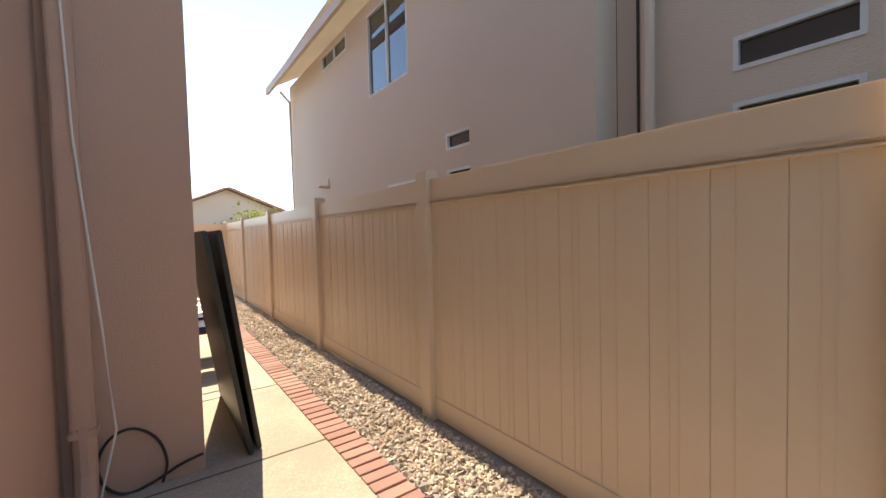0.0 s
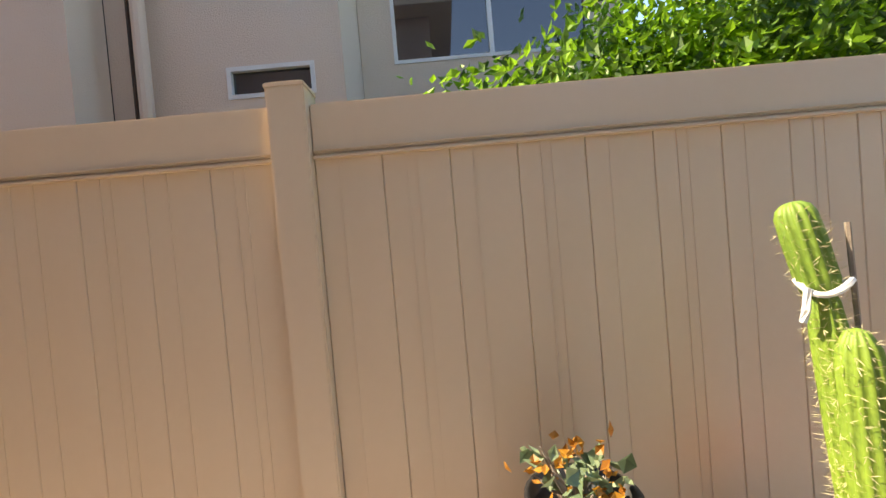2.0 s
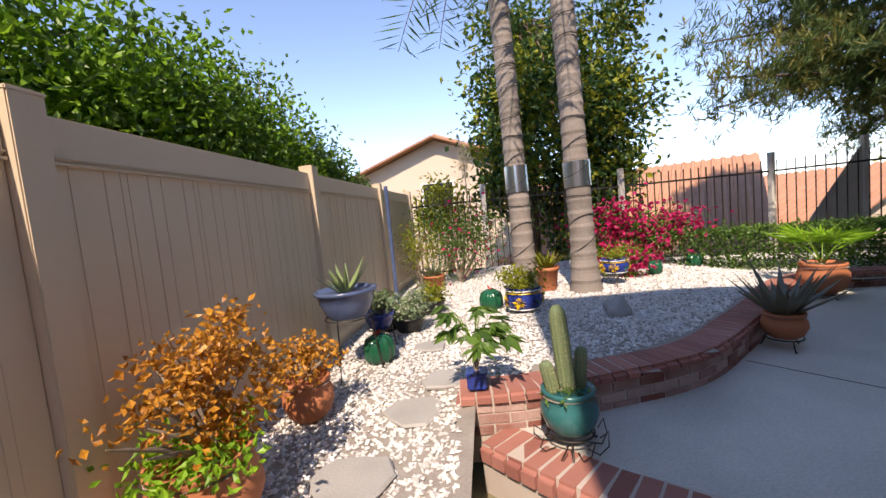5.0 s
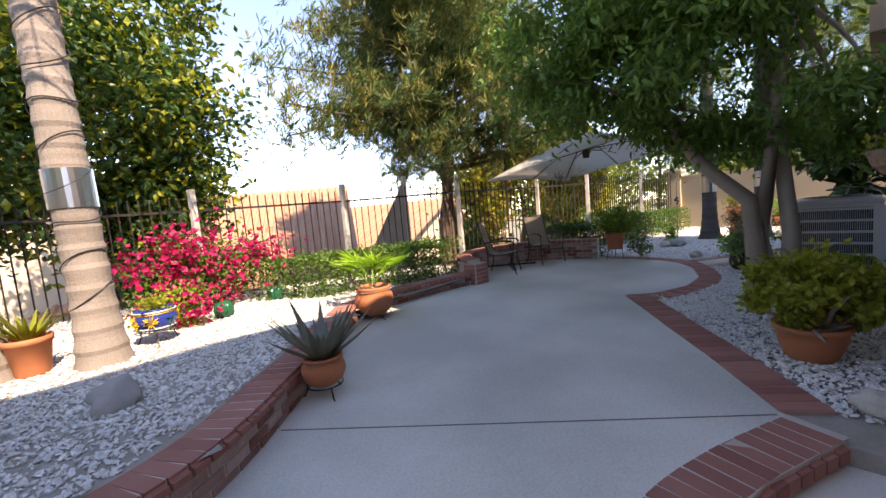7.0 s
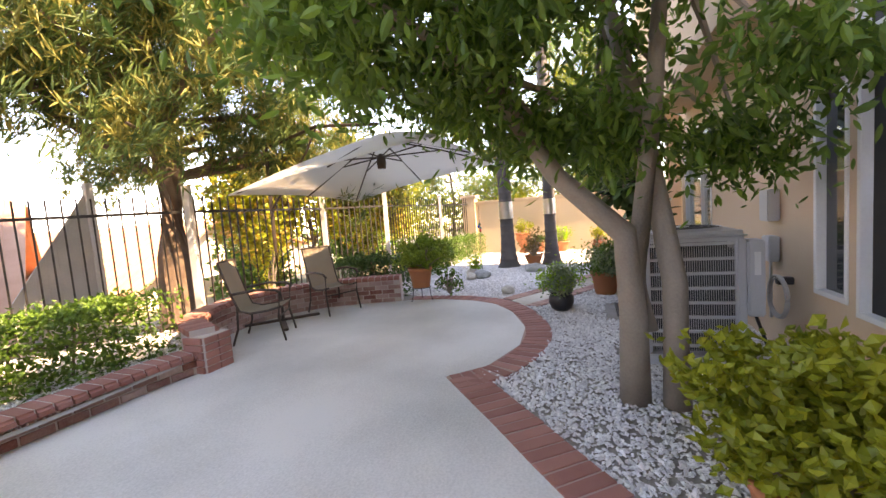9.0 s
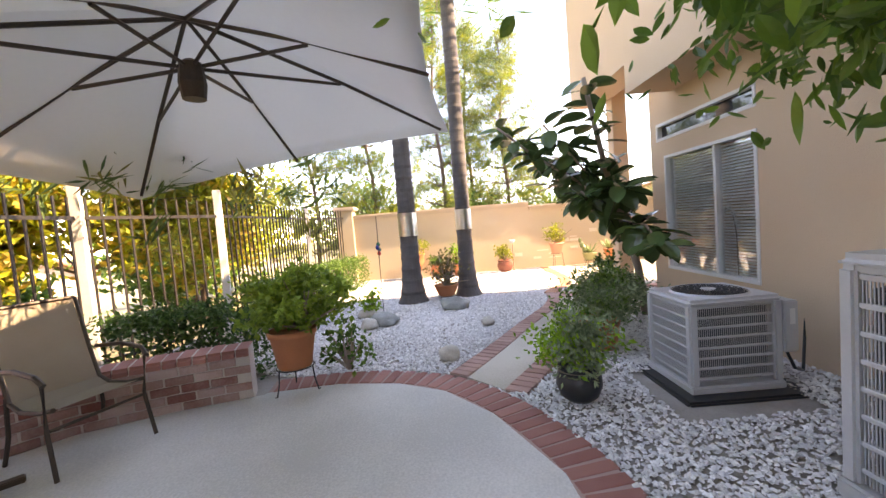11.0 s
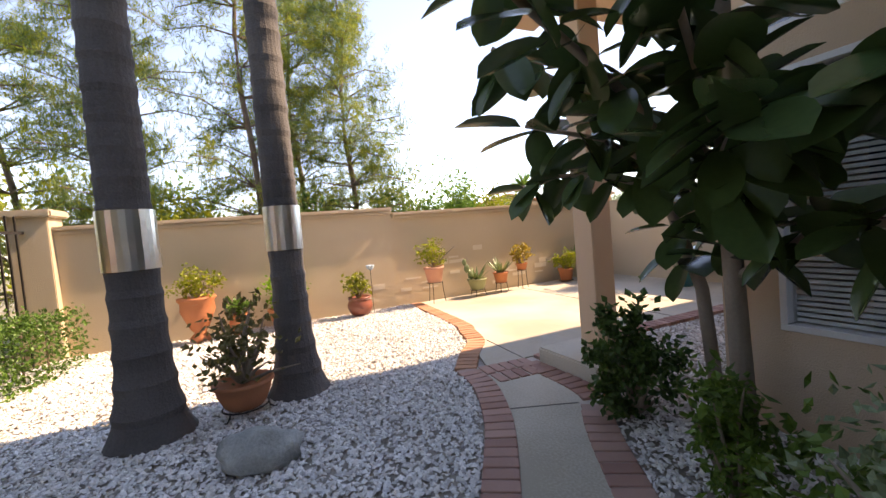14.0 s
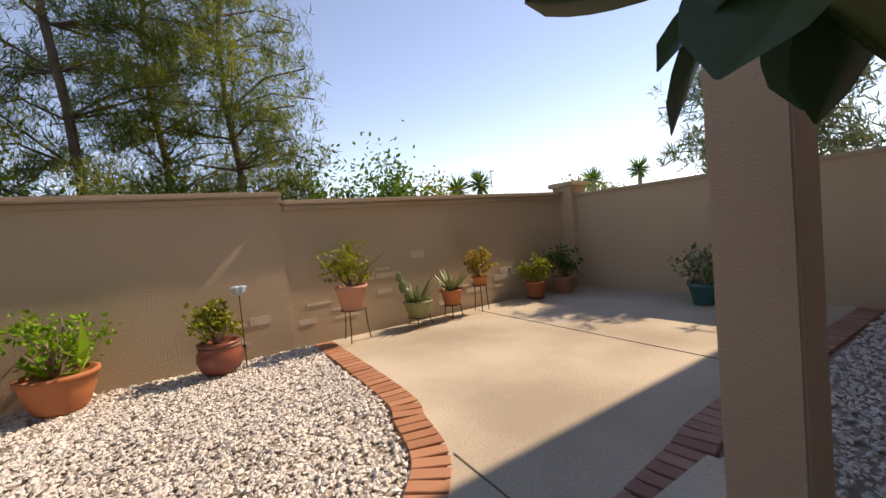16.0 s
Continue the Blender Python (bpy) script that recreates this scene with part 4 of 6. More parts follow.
def shrub(name, label, category, at, radius, n, size, material, stem=0.25, clumps=22, aspect=0.5, squash=0.8, tight=0.26, twigs=6, droop=0.0, second=None, group="", bark=None, max_x=None):
    """A leafy bush on short stems."""
    s = thing(name, label, category, at, 0, group)
    R = np.asarray(radius, float) if hasattr(radius, "__len__") else np.array((radius, radius, radius), float)
    c = (0, 0, stem + R[2] * squash * 0.75)
    pts = blob_points(c, R, n, clumps, tight, squash, False)
    pts = pts[pts[:, 2] > 0.02]
    if max_x is not None:
        pts = pts[pts[:, 0] < max_x]
    leaf_mesh("leaves", pts, 1, size, material, s, aspect, 0.3, droop)
    if second:
        m2, n2, s2 = second
        p2 = blob_points(c, R * 1.08, n2, clumps, tight, squash, True)
        p2 = p2[p2[:, 2] > 0.05]
        if max_x is not None:
            p2 = p2[p2[:, 0] < max_x]
        leaf_mesh("blossom" if m2 in (L_PINK, L_AUTUMN) else "inner_foliage", p2, 1, s2, m2, s, 0.8 if m2 is L_PINK else aspect, 0.3, 0.0)
    branches(s, (0, 0, 0), [tuple(blob_points(c, R * 0.8, 1, 1, 0.3, squash, True)[0]) for _ in range(twigs)], 0.012 + 0.02 * R[0], bark or M_BARK_G)
    return s


def pine(name, label, at, h, crown, n, material, second=None, trunk=0.2, low=0.3, tuft=0.13, whorls=13, slim=0.13):
    """A pine: trunk, whorled limbs and tufts of needles."""
    t = thing(name, label, "tree", at)
    bend = [(0.12 * math.sin(k), 0.1 * math.cos(k * 1.4), h * k / 8) for k in range(9)]
    bend[0] = (0, 0, 0)
    part("trunk", tube(bend, [trunk * (1 - 0.1 * k) for k in range(9)], 10), M_BARK, t)
    tips, mids = [], []
    for k in range(whorls):
        f = low + (1 - low) * k / whorls
        for j in range(5):
            a = rng.uniform(0, 6.28)
            L = crown * (1 - 0.75 * (f - low) / (1 - low)) * rng.uniform(0.6, 1.1)
            b = Vector((0.1 * math.sin(f * 8), 0, h * f))
            e = b + Vector((math.cos(a) * L, math.sin(a) * L, rng.uniform(-0.1, 0.35) * L))
            mm = b.lerp(e, 0.5) + Vector((0, 0, 0.12 * L))
            part("limb", tube([b, mm, e], [trunk * 0.26, trunk * 0.15, 0.012], 5), M_BARK, t)
            for q in np.linspace(0.35, 1.0, 7):
                pt = b.lerp(mm, q * 2) if q < 0.5 else mm.lerp(e, q * 2 - 1)
                mids.append(pt)
    mids = np.array([m[:] for m in mids])
    for m_, frac in ((material, 1.0 if not second else 0.6), (second, 0.4)):
        if m_ is None:
            continue
        k = rng.integers(0, len(mids), int(n * frac / 14))
        cen = mids[k] + rng.normal(size=(len(k), 3)) * crown * 0.07
        c = np.repeat(cen, 14, axis=0) + rng.normal(size=(len(k) * 14, 3)) * 0.03
        d = np.tile(rng.normal(size=(14, 3)), (len(k), 1)) + np.array((0, 0, 0.5))
        leaf_mesh("needles", c, 0.5, tuft, m_, t, slim, 0.2, -0.1, d)
    return t


def leafy_tree(name, label, at, limbs, centre, radius, n, size, material, clumps=40, aspect=0.42, tight=0.2, droop=0.5, bark=M_BARK_G, r0=0.09, second=None, extra=(), fine=False):
    """A broadleaf tree: limbs from given lines and an uneven crown."""
    t = thing(name, label, "tree", at)
    for pts, r in limbs:
        part("trunk", tube(pts, [r * (1 - 0.12 * k) for k in range(len(pts))], 12), bark, t, smooth=True)
    g = rng
    k = g.normal(size=(clumps, 3))
    k /= np.linalg.norm(k, axis=1)[:, None]
    k *= g.uniform(0.35, 1.0, clumps)[:, None]
    k = k * np.asarray(radius) + np.asarray(centre)
    if extra:
        k[: len(extra)] = extra
    tops = [p[-1] for p, _ in limbs]
    for c in k[: min(clumps, 26)]:
        b = min(tops, key=lambda q: (Vector(q) - Vector(c)).length)
        branches(t, b, [tuple(c)], r0 * 0.4, bark, "limb", 0.3, 5)
    for m_, frac in ((material, 1 if not second else 0.65), (second, 0.35)):
        if m_ is None:
            continue
        w = g.integers(0, clumps, int(n * frac))
        p = k[w] + g.normal(size=(len(w), 3)) * tight * np.asarray(radius) * g.uniform(0.6, 1.2, clumps)[w][:, None]
        leaf_mesh("leaves", p, 1, size, m_, t, aspect, 0.25, droop, fine=fine)
    return t


def hedge(name, label, line, w, z0, z1, n, size, material):
    """A clipped hedge along a line."""
    h = thing(name, label, "hedge")
    pts = smooth_line([(x, y, 0) for x, y in line], 0.1)
    i = rng.integers(0, len(pts), n)
    base = np.array([pts[k][:] for k in i])
    u, f = rng.uniform(-1, 1, (n, 3)), rng.integers(0, 3, n)
    off = np.stack([u[:, 0] * w, u[:, 1] * w, (u[:, 2] * 0.5 + 0.5) * (z1 - z0)], 1)
    off[f == 0, 2] = (z1 - z0) * rng.uniform(0.85, 1.05, (f == 0).sum())
    off[f == 1, 1] = -w * rng.uniform(0.85, 1.1, (f == 1).sum())
    off += rng.normal(size=(n, 3)) * 0.03
    p = base + off + np.array((0, 0, z0))
    leaf_mesh("leaves", p, 1, size, material, h, 0.6, 0.3, 0.0)
    for k in range(0, len(pts), 4):
        part("stem", tube([pts[k] + Vector((0, 0, z0 - 0.05)), pts[k] + Vector((rng.uniform(-0.1, 0.1), 0, z1 - 0.1))], 0.012, 5), M_BARK, h)
    return h


# shrubs over the vinyl fence
for k, (y, z, r) in enumerate(((1.0, 1.9, 0.55), (2.0, 2.1, 0.85), (3.1, 2.15, 0.95), (4.3, 2.15, 0.95), (5.5, 2.1, 0.9), (6.6, 2.0, 0.8), (7.5, 1.9, 0.6))):
    shrub("fence_shrub", "bright green leafy shrub rising behind the fence", "shrub", (-2.55, y, -0.3), (0.75, r, r), 11000, 0.075, L_LIME if k < 5 else L_TREE, 1.5 + (z - 1.9) * 0.6, 34, 0.5, 0.85, 0.27, 5, 0.1, second=(L_MID, 6000, 0.075), group="shrubs behind the fence", max_x=0.72 if y > 1.5 else 0.75)

# big trees
leafy_tree("garden_tree", "green leafy shade tree with three smooth trunks", (6.15, 2.72, PZ),
           [([(0.08, 0.06, 0), (0.02, 0.06, 0.6), (-0.05, 0.10, 1.15), (-0.05, 0.5, 1.55), (-0.15, 0.95, 2.3)], 0.10), ([(0.02, -0.18, 0), (0.1, -0.2, 0.8), (0.25, -0.1, 1.6), (0.6, 0.1, 2.8)], 0.085), ([(0.05, -0.02, 0.5), (0.1, 0.0, 1.1), (0.0, -0.1, 2.0), (0.1, -0.2, 3.0)], 0.07)],
           (-0.3, 0.9, 2.85), (1.6, 1.5, 1.1), 31000, 0.09, L_TREE, 70, 0.36, 0.13, 0.8, second=L_MID, fine=True,
           extra=((1.1, 0.0, 1.9), (1.35, 0.1, 2.1), (0.8, -0.4, 1.75), (1.5, 0.1, 2.4), (0.2, -0.6, 1.7), (-0.7, -0.5, 1.95), (0.5, -0.75, 1.65), (-0.3, -0.8, 2.0), (0.1, 0.1, 1.8), (0.7, 0.1, 1.75), (-0.2, 1.9, 2.5), (0.5, 2.2, 2.5), (0.9, 1.5, 2.4), (-0.9, 1.7, 2.5), (1.0, 2.4, 2.7), (0.3, 1.1, 2.2), (-0.05, 0.55, 1.85), (-0.15, 0.9, 2.0), (0.35, 0.6, 1.85)))
pine("pine_tree", "large pine with dark and golden needles by the iron fence", (7.12, 8.3, -0.2), 9.0, 3.3, 190000, L_PINE, L_PINEGOLD, 0.22, 0.24, 0.17, 19)
pine("pine_tree", "light green pine with drooping boughs behind the iron fence", (12.7, 10.4, -0.6), 5.6, 2.3, 42000, L_YOUNGPINE, L_OLIVE, 0.1, 0.25, 0.15, 12, 0.07)
leafy_tree("background_tree", "tall dark green tree with yellowing leaves behind the fence", (1.1, 11.2, -0.6), [([(0, 0, 0), (0.1, 0, 2.0), (0, 0.1, 4.0), (0.1, 0, 6.2)], 0.16)], (0.75, 0.0, 3.9), (2.5, 1.5, 3.3), 26000, 0.16, L_DARK, 95, 0.6, 0.13, 0.3, M_BARK, 0.1, L_OLIVE)
leafy_tree("golden_tree", "golden autumn maple behind the iron fence", (14.0, 9.2, -0.8), [([(0, 0, 0), (0.2, 0, 1.5), (-0.1, 0.1, 3.0)], 0.1), ([(0, 0, 0.5), (-0.5, 0, 2.0), (-0.8, 0.1, 3.2)], 0.07)], (0.2, 0.0, 2.9), (2.2, 1.3, 1.7), 13000, 0.16, L_OLIVE, 50, 0.8, 0.16, 0.2, M_BARK, 0.08, L_GOLD)
leafy_tree("golden_tree", "golden maple crown seen over the iron fence", (10.8, 10.2, -1.0), [([(0, 0, 0), (0.2, 0, 1.5), (-0.1, 0.1, 3.0)], 0.1)], (0.2, 0.0, 2.6), (1.4, 1.2, 1.2), 6000, 0.15, L_OLIVE, 36, 0.8, 0.18, 0.2, M_BARK, 0.08, L_GOLD)
for k, (x, y, h, c) in enumerate(((20.5, 6.6, 9.5, 2.6), (19.5, 4.1, 10.0, 2.4), (19.5, 1.95, 8.0, 2.3), (21.5, 9.0, 9.0, 2.6), (21.0, 3.0, 9.0, 2.4))):
    pine("young_pine", "slender young pine with airy light green needles", (x, y, -0.5), h, c, 42000, L_YOUNGPINE, L_OLIVE, 0.09, 0.10, 0.17, 14, 0.085)
for x, y, r, m in ((19.0, -1.45, 1.15, L_OLIVE), (18.8, -0.1, 1.2, L_TREE), (18.7, 0.9, 1.15, L_MID), (18.4, 3.0, 0.9, L_MID), (18.6, 5.6, 1.0, L_OLIVE), (26.0, -6.5, 1.2, L_MID), (20.5, -8.5, 1.3, L_GREY), (24.0, -3.0, 0.9, L_MID)):
    shrub("background_shrub", "rounded green shrub beyond the garden wall", "shrub", (x, y, -0.4), (r * 0.7, r * 0.7, r), 5200, 0.11, m, 0.6 if r < 1.5 else 1.2, 24, 0.5, 1.0, 0.28, 6, group="shrubs beyond the wall")
pine("feathery_tree", "airy grey-green tree beyond the south wall", (14.6, -6.0, -0.4), 5.5, 2.2, 16000, L_GREY, None, 0.07, 0.3, 0.2, 10)

# hedges and flowering shrubs
hedge("hedge", "clipped dark green hedge behind the low wall", [(3.3, 8.4), (4.4, 7.9), (5.4, 7.55), (6.2, 7.5)], 0.33, 0.0, 0.62, 7500, 0.06, L_MID)
hedge("hedge", "dark green hedge above the seat wall", [(9.6, 7.3), (9.75, 6.7), (9.9, 6.3)], 0.28, PZ, 0.55, 3600, 0.06, L_DARK)
hedge("hedge", "clipped bright green hedge along the iron fence", [(11.4, 6.75), (13.6, 6.75), (15.9, 6.45)], 0.3, PZ, 0.52, 7500, 0.055, L_MID)
shrub("bougainvillea", "bougainvillea bush covered in magenta bracts", "bush", (2.55, 8.5, 0.0), (0.85, 0.6, 0.62), 4200, 0.06, L_MID, 0.25, 30, 0.6, 0.85, 0.25, 12, second=(L_PINK, 1300, 0.095))
shrub("bougainvillea", "low magenta bougainvillea at the bed's edge", "bush", (2.05, 7.5, 0.08), (0.42, 0.35, 0.28), 900, 0.05, L_LIME, 0.06, 14, 0.6, 0.85, 0.25, 5, second=(L_PINK, 420, 0.085))
shrub("rose_bush", "loose green rose bush with pink flowers", "bush", (-0.55, 8.7, 0.0), (0.85, 0.5, 0.62), 4200, 0.055, L_MID, 0.3, 30, 0.5, 1.0, 0.3, 14, second=(L_PINK, 140, 0.07))
shrub("rose_bush", "sparse green bush beside the vinyl fence", "bush", (-1.2, 8.2, 0.0), (0.35, 0.4, 0.55), 1200, 0.05, L_OLIVE, 0.2, 16, 0.5, 1.0, 0.3, 10)
shrub("corner_shrub", "yellow-green shrub at the corner of the bed", "bush", (-0.9, 10.4, -0.2), (0.7, 0.5, 0.8), 1900, 0.11, L_OLIVE, 1.0, 24, 0.6, 1.0, 0.25, 8)
shrub("fence_climber", "thin climber on the iron fence", "bush", (8.3, 7.75, 0.0), (0.35, 0.15, 0.7), 600, 0.05, L_OLIVE, 0.2, 16, 0.4, 1.0, 0.3, 8)
pg = thing("pampas_grass", "tall pampas grass with a pale feathery plume", "grass", (-0.35, 9.5, 0.0))
part("stalk", tube([(0, 0, 0), (0.02, 0, 1.2), (0.0, 0, 2.3)], 0.012, 5), M_BARK_G, pg)
leaf_mesh("plume", rng.normal(size=(500, 3)) * np.array((0.06, 0.06, 0.2)) + np.array((0, 0, 2.35)), 1, 0.1, L_PAMPAS, pg, 0.12)


# ---- pots ----
POT = {
    "bowl": [(0.62, 0.0), (0.72, 0.1), (0.93, 0.55), (1.0, 0.86), (1.08, 0.88), (1.08, 1.0), (0.96, 1.0), (0.92, 0.9), (0.0, 0.88)],
    "round": [(0.55, 0.0), (0.82, 0.15), (1.0, 0.45), (0.97, 0.68), (0.80, 0.85), (0.92, 0.93), (0.92, 1.0), (0.80, 1.0), (0.74, 0.92), (0.0, 0.9)],
    "straight": [(0.70, 0.0), (0.74, 0.04), (0.96, 0.84), (1.04, 0.85), (1.06, 1.0), (0.96, 1.0), (0.94, 0.92), (0.0, 0.9)],
    "urn": [(0.55, 0.0), (0.6, 0.08), (0.3, 0.2), (0.5, 0.3), (0.95, 0.7), (0.9, 0.88), (1.05, 0.95), (1.05, 1.0), (0.9, 1.0), (0.0, 0.95)],
}


def pot(shape, at, r, h, material, label, stand=0.0, group="", name="plant_pot"):
    """A turned pot with soil in it, on a wire stand if stand is its height."""
    p = thing(name, label, "plant pot", at, 0, group)
    prof = [(a * r, b * h + stand) for a, b in POT[shape]]
    part("pot", lathe(prof[:-1], 30), material, p, smooth=True)
    part("soil", lathe([(r * 0.90, stand + h * 0.86), (r * 0.5, stand + h * 0.89), (0.01, stand + h * 0.9)], 20, 0.04), M_SOIL, p)
    if stand > 0.02:
        ring = [(r * 0.8 * math.cos(a), r * 0.8 * math.sin(a), stand) for a in np.linspace(0, 6.283, 25)]
        part("stand_ring", tube(ring, 0.006, 6), M_IRON, p, "black iron ring")
        for k in range(3):
            a = 2.09 * k + 0.4
            c, s = math.cos(a), math.sin(a)
            part("stand_leg", tube([(r * 0.8 * c, r * 0.8 * s, stand), (r * 0.86 * c, r * 0.86 * s, stand * 0.5), (r * 1.0 * c, r * 1.0 * s, 0.012), (r * 1.08 * c, r * 1.08 * s, 0.02)], 0.006, 6), M_IRON, p)
    return p


def pot_plant(at, kind, size, material=None, label="", n=None, second=None, name=""):
    """What grows in a pot, rooted at its soil."""
    x, y, z = at
    if kind == "bush":
        return shrub(name or "potted_bush", label, "plant", at, size, n or 1500, 0.05, material, 0.02, 24, 0.55, 0.85, 0.26, 8, second=second)
    if kind == "jade":
        return shrub(name or "jade_plant", label, "plant", at, size, n or 1300, 0.042 if material is L_AUTUMN else 0.062, material, 0.06, 34, 0.7, 0.8, 0.16, 16, second=second, bark=M_BARK_G)
    t = thing(name or "aloe_plant", label, "plant", at)
    m = material or L_ALOE
    for k in range(n or 18):
        a = k * 2.4
        up = rng.uniform(0.5, 1.4)
        d = Vector((math.cos(a), math.sin(a), up)).normalized()
        L = size * rng.uniform(0.65, 1.1)
        w = size * 0.085
        side = d.cross(Vector((0, 0, 1))).normalized() * w
        nrm = side.cross(d).normalized() * w * 0.5
        b0 = Vector((math.cos(a), math.sin(a), 0)) * size * 0.06
        mid = b0 + d * L * 0.5 + Vector((0, 0, L * 0.03))
        tip = b0 + d * L + Vector((0, 0, L * 0.10))
        bmA = bmesh.new()
        v = [bmA.verts.new(q) for q in (b0 + side, b0 - side, b0 - nrm, b0 + nrm * 0.2, mid + side * 0.75, mid - side * 0.75, mid - nrm * 0.8, mid + nrm * 0.2, tip)]
        for f in ((0, 3, 7, 4), (3, 1, 5, 7), (1, 2, 6, 5), (2, 0, 4, 6), (4, 7, 8), (7, 5, 8), (5, 6, 8), (6, 4, 8)):
            bmA.faces.new([v[i] for i in f])
        part("leaf", bmA, m, t)
    return t


def column(parent, base, top, r, material, spines=True, name="column"):
    """A ribbed cactus column from base to top."""
    a, b = Vector(base), Vector(top)
    L = (b - a).length
    q = (b - a).to_track_quat("Z", "Y").to_matrix().to_4x4()
    prof = [(r * 0.82, 0), (r, L * 0.15), (r * 1.02, L * 0.6), (r * 0.98, L * 0.85), (r * 0.8, L * 0.94), (r * 0.45, L * 0.99), (0.004, L)]
    bmc = lathe(prof, 48, 0, 12, 0.11)
    bmc.transform(Matrix.Translation(a) @ q)
    c = part(name, bmc, material, parent, smooth=True)
    if spines:
        cs, ds = [], []
        for k in range(12):
            ang = 2 * math.pi * k / 12
            for j in range(int(L / 0.022)):
                zz = L * 0.03 + j * 0.022
                rr = r * 1.1 * min(1, max(0.3, (L - zz) / (r * 1.2)))
                for _ in range(4):
                    cs.append((Matrix.Translation(a) @ q) @ Vector((rr * math.cos(ang), rr * math.sin(ang), zz)))
                    ds.append((math.cos(ang), math.sin(ang), 0.2))
        leaf_mesh("spine_cover", cs, 0.6, 0.022, M_SPINE, c, 0.06, 0.1, 0.0, np.array(ds))
    return c


# side yard: pots by the vinyl fence
pot("straight", (-1.33, 0.82, 0.0), 0.15, 0.56, M_BLACK, "tall black plastic pot beside the fence")
pot_plant((-1.33, 0.82, 0.5), "jade", (0.15, 0.15, 0.10), L_GREY, "small grey-green succulent with orange rosettes", n=55, second=(L_AUTUMN, 50, 0.04), name="succulent")
pot("straight", (-1.2, 1.44, 0.0), 0.22, 0.36, M_TERRA, "terracotta pot with a columnar cactus")
cac = thing("column_cactus", "tall ribbed yellow-green columnar cactus tied with string", "cactus", (-1.2, 1.44, 0.32))
column(cac, (0.03, 0.0, 0), (-0.02, -0.035, 0.79), 0.036, M_CACTUS)
column(cac, (-0.017, -0.035, 0.76), (-0.048, -0.07, 0.99), 0.040, M_CACTUS)
column(cac, (0.06, 0.0, 0), (0.05, -0.025, 0.69), 0.044, M_CACTUS)
column(cac, (0.07, -0.10, 0), (0.07, -0.11, 0.26), 0.028, M_CACTUS)
part("tie", tube([(0.05 * math.cos(a) - 0.018, 0.05 * math.sin(a) - 0.03, 0.78 + 0.015 * math.sin(2 * a)) for a in np.linspace(0, 6.4, 26)], 0.008, 6), M_WHITE, cac, "knotted white cord")
part("tie_end", tube([(0.0, -0.085, 0.78), (0.005, -0.095, 0.73), (0.0, -0.1, 0.70)], 0.009, 6), M_WHITE, cac)
part("stake", tube([(0.03, 0.03, 0.0), (0.0, 0.02, 0.93)], 0.006, 6), M_BARK_G, cac, "thin wooden stake")
pot("round", (-1.27, 2.65, 0.0), 0.23, 0.36, M_TERRA, "rounded terracotta pot with trailing leaves")
pot_plant((-1.25, 2.70, 0.32), "jade", (0.36, 0.40, 0.42), L_AUTUMN, "orange-leaved jade bush with gnarled grey stems", n=1500, name="jade_bush")
pot_plant((-1.24, 2.61, 0.30), "bush", (0.27, 0.27, 0.13), L_LIME, "trailing light green groundcover in the pot", n=420, name="trailing_plant")
pot("round", (-1.27, 3.64, 0.0), 0.17, 0.28, M_TERRA, "orange terracotta pot in the gravel")
pot_plant((-1.27, 3.64, 0.26), "jade", (0.24, 0.24, 0.20), L_AUTUMN, "orange-tipped jade plant in a pot", n=420)
pot("bowl", (-1.2, 4.36, 0.0), 0.24, 0.24, M_SLATEBLUE, "blue glazed bowl on a black iron stand", 0.50)
pot_plant((-1.2, 4.36, 0.70), "aloe", 0.32, L_ALOE, "pale green aloe with long upright leaves", n=16)
pot("bowl", (-1.12, 4.98, 0.0), 0.15, 0.16, M_BLUE, "small cobalt blue bowl on a stand", 0.22)
pot_plant((-1.12, 4.98, 0.34), "jade", (0.14, 0.14, 0.12), L_GREY, "grey-green succulent in a blue bowl", n=220, name="succulent")
for x, y, m, r in ((-1.25, 5.6, L_MID, 0.22), (-0.95, 5.55, L_GREY, 0.28), (-0.8, 6.35, L_OLIVE, 0.22)):
    pot("bowl", (x, y, 0.0), 0.18, 0.18, M_BLACK, "dark pot half hidden by its plant")
    pot_plant((x, y, 0.15), "bush", (r, r, r * 0.8), m, "low leafy potted shrub beside the fence", n=700)
pot("straight", (-1.0, 8.2, 0.0), 0.19, 0.24, M_TERRA, "terracotta pot with a grey agave")
pot_plant((-1.0, 8.2, 0.2), "aloe", 0.36, L_GREY, "grey-green agave rosette in terracotta", n=20)


def ceramic_cactus(x, y, z, s):
    c = thing("ceramic_cactus", "glossy green ceramic barrel cactus with red flower", "ornament", (x, y, z), 0, "ceramic cacti")
    part("body", lathe([(s * 0.7, 0), (s * 0.95, s * 0.4), (s, s * 1.0), (s * 0.85, s * 1.6), (s * 0.4, s * 1.9), (0.01, s * 1.92)], 48, 0, 10, 0.09), M_GREENGLASS, c, smooth=True)
    fl = [(0, 0, s * 1.88)] * 9
    leaf_mesh("flower", fl, 0.7, s * 0.4, M_RED, c, 0.6, 0.2, -0.6)


for x, y, s in ((-1.04, 4.6, 0.135), (-0.01, 6.02, 0.135), (2.47, 7.5, 0.11), (3.33, 8.1, 0.11)):
    ceramic_cactus(x, y, bed_z(x, y), s)


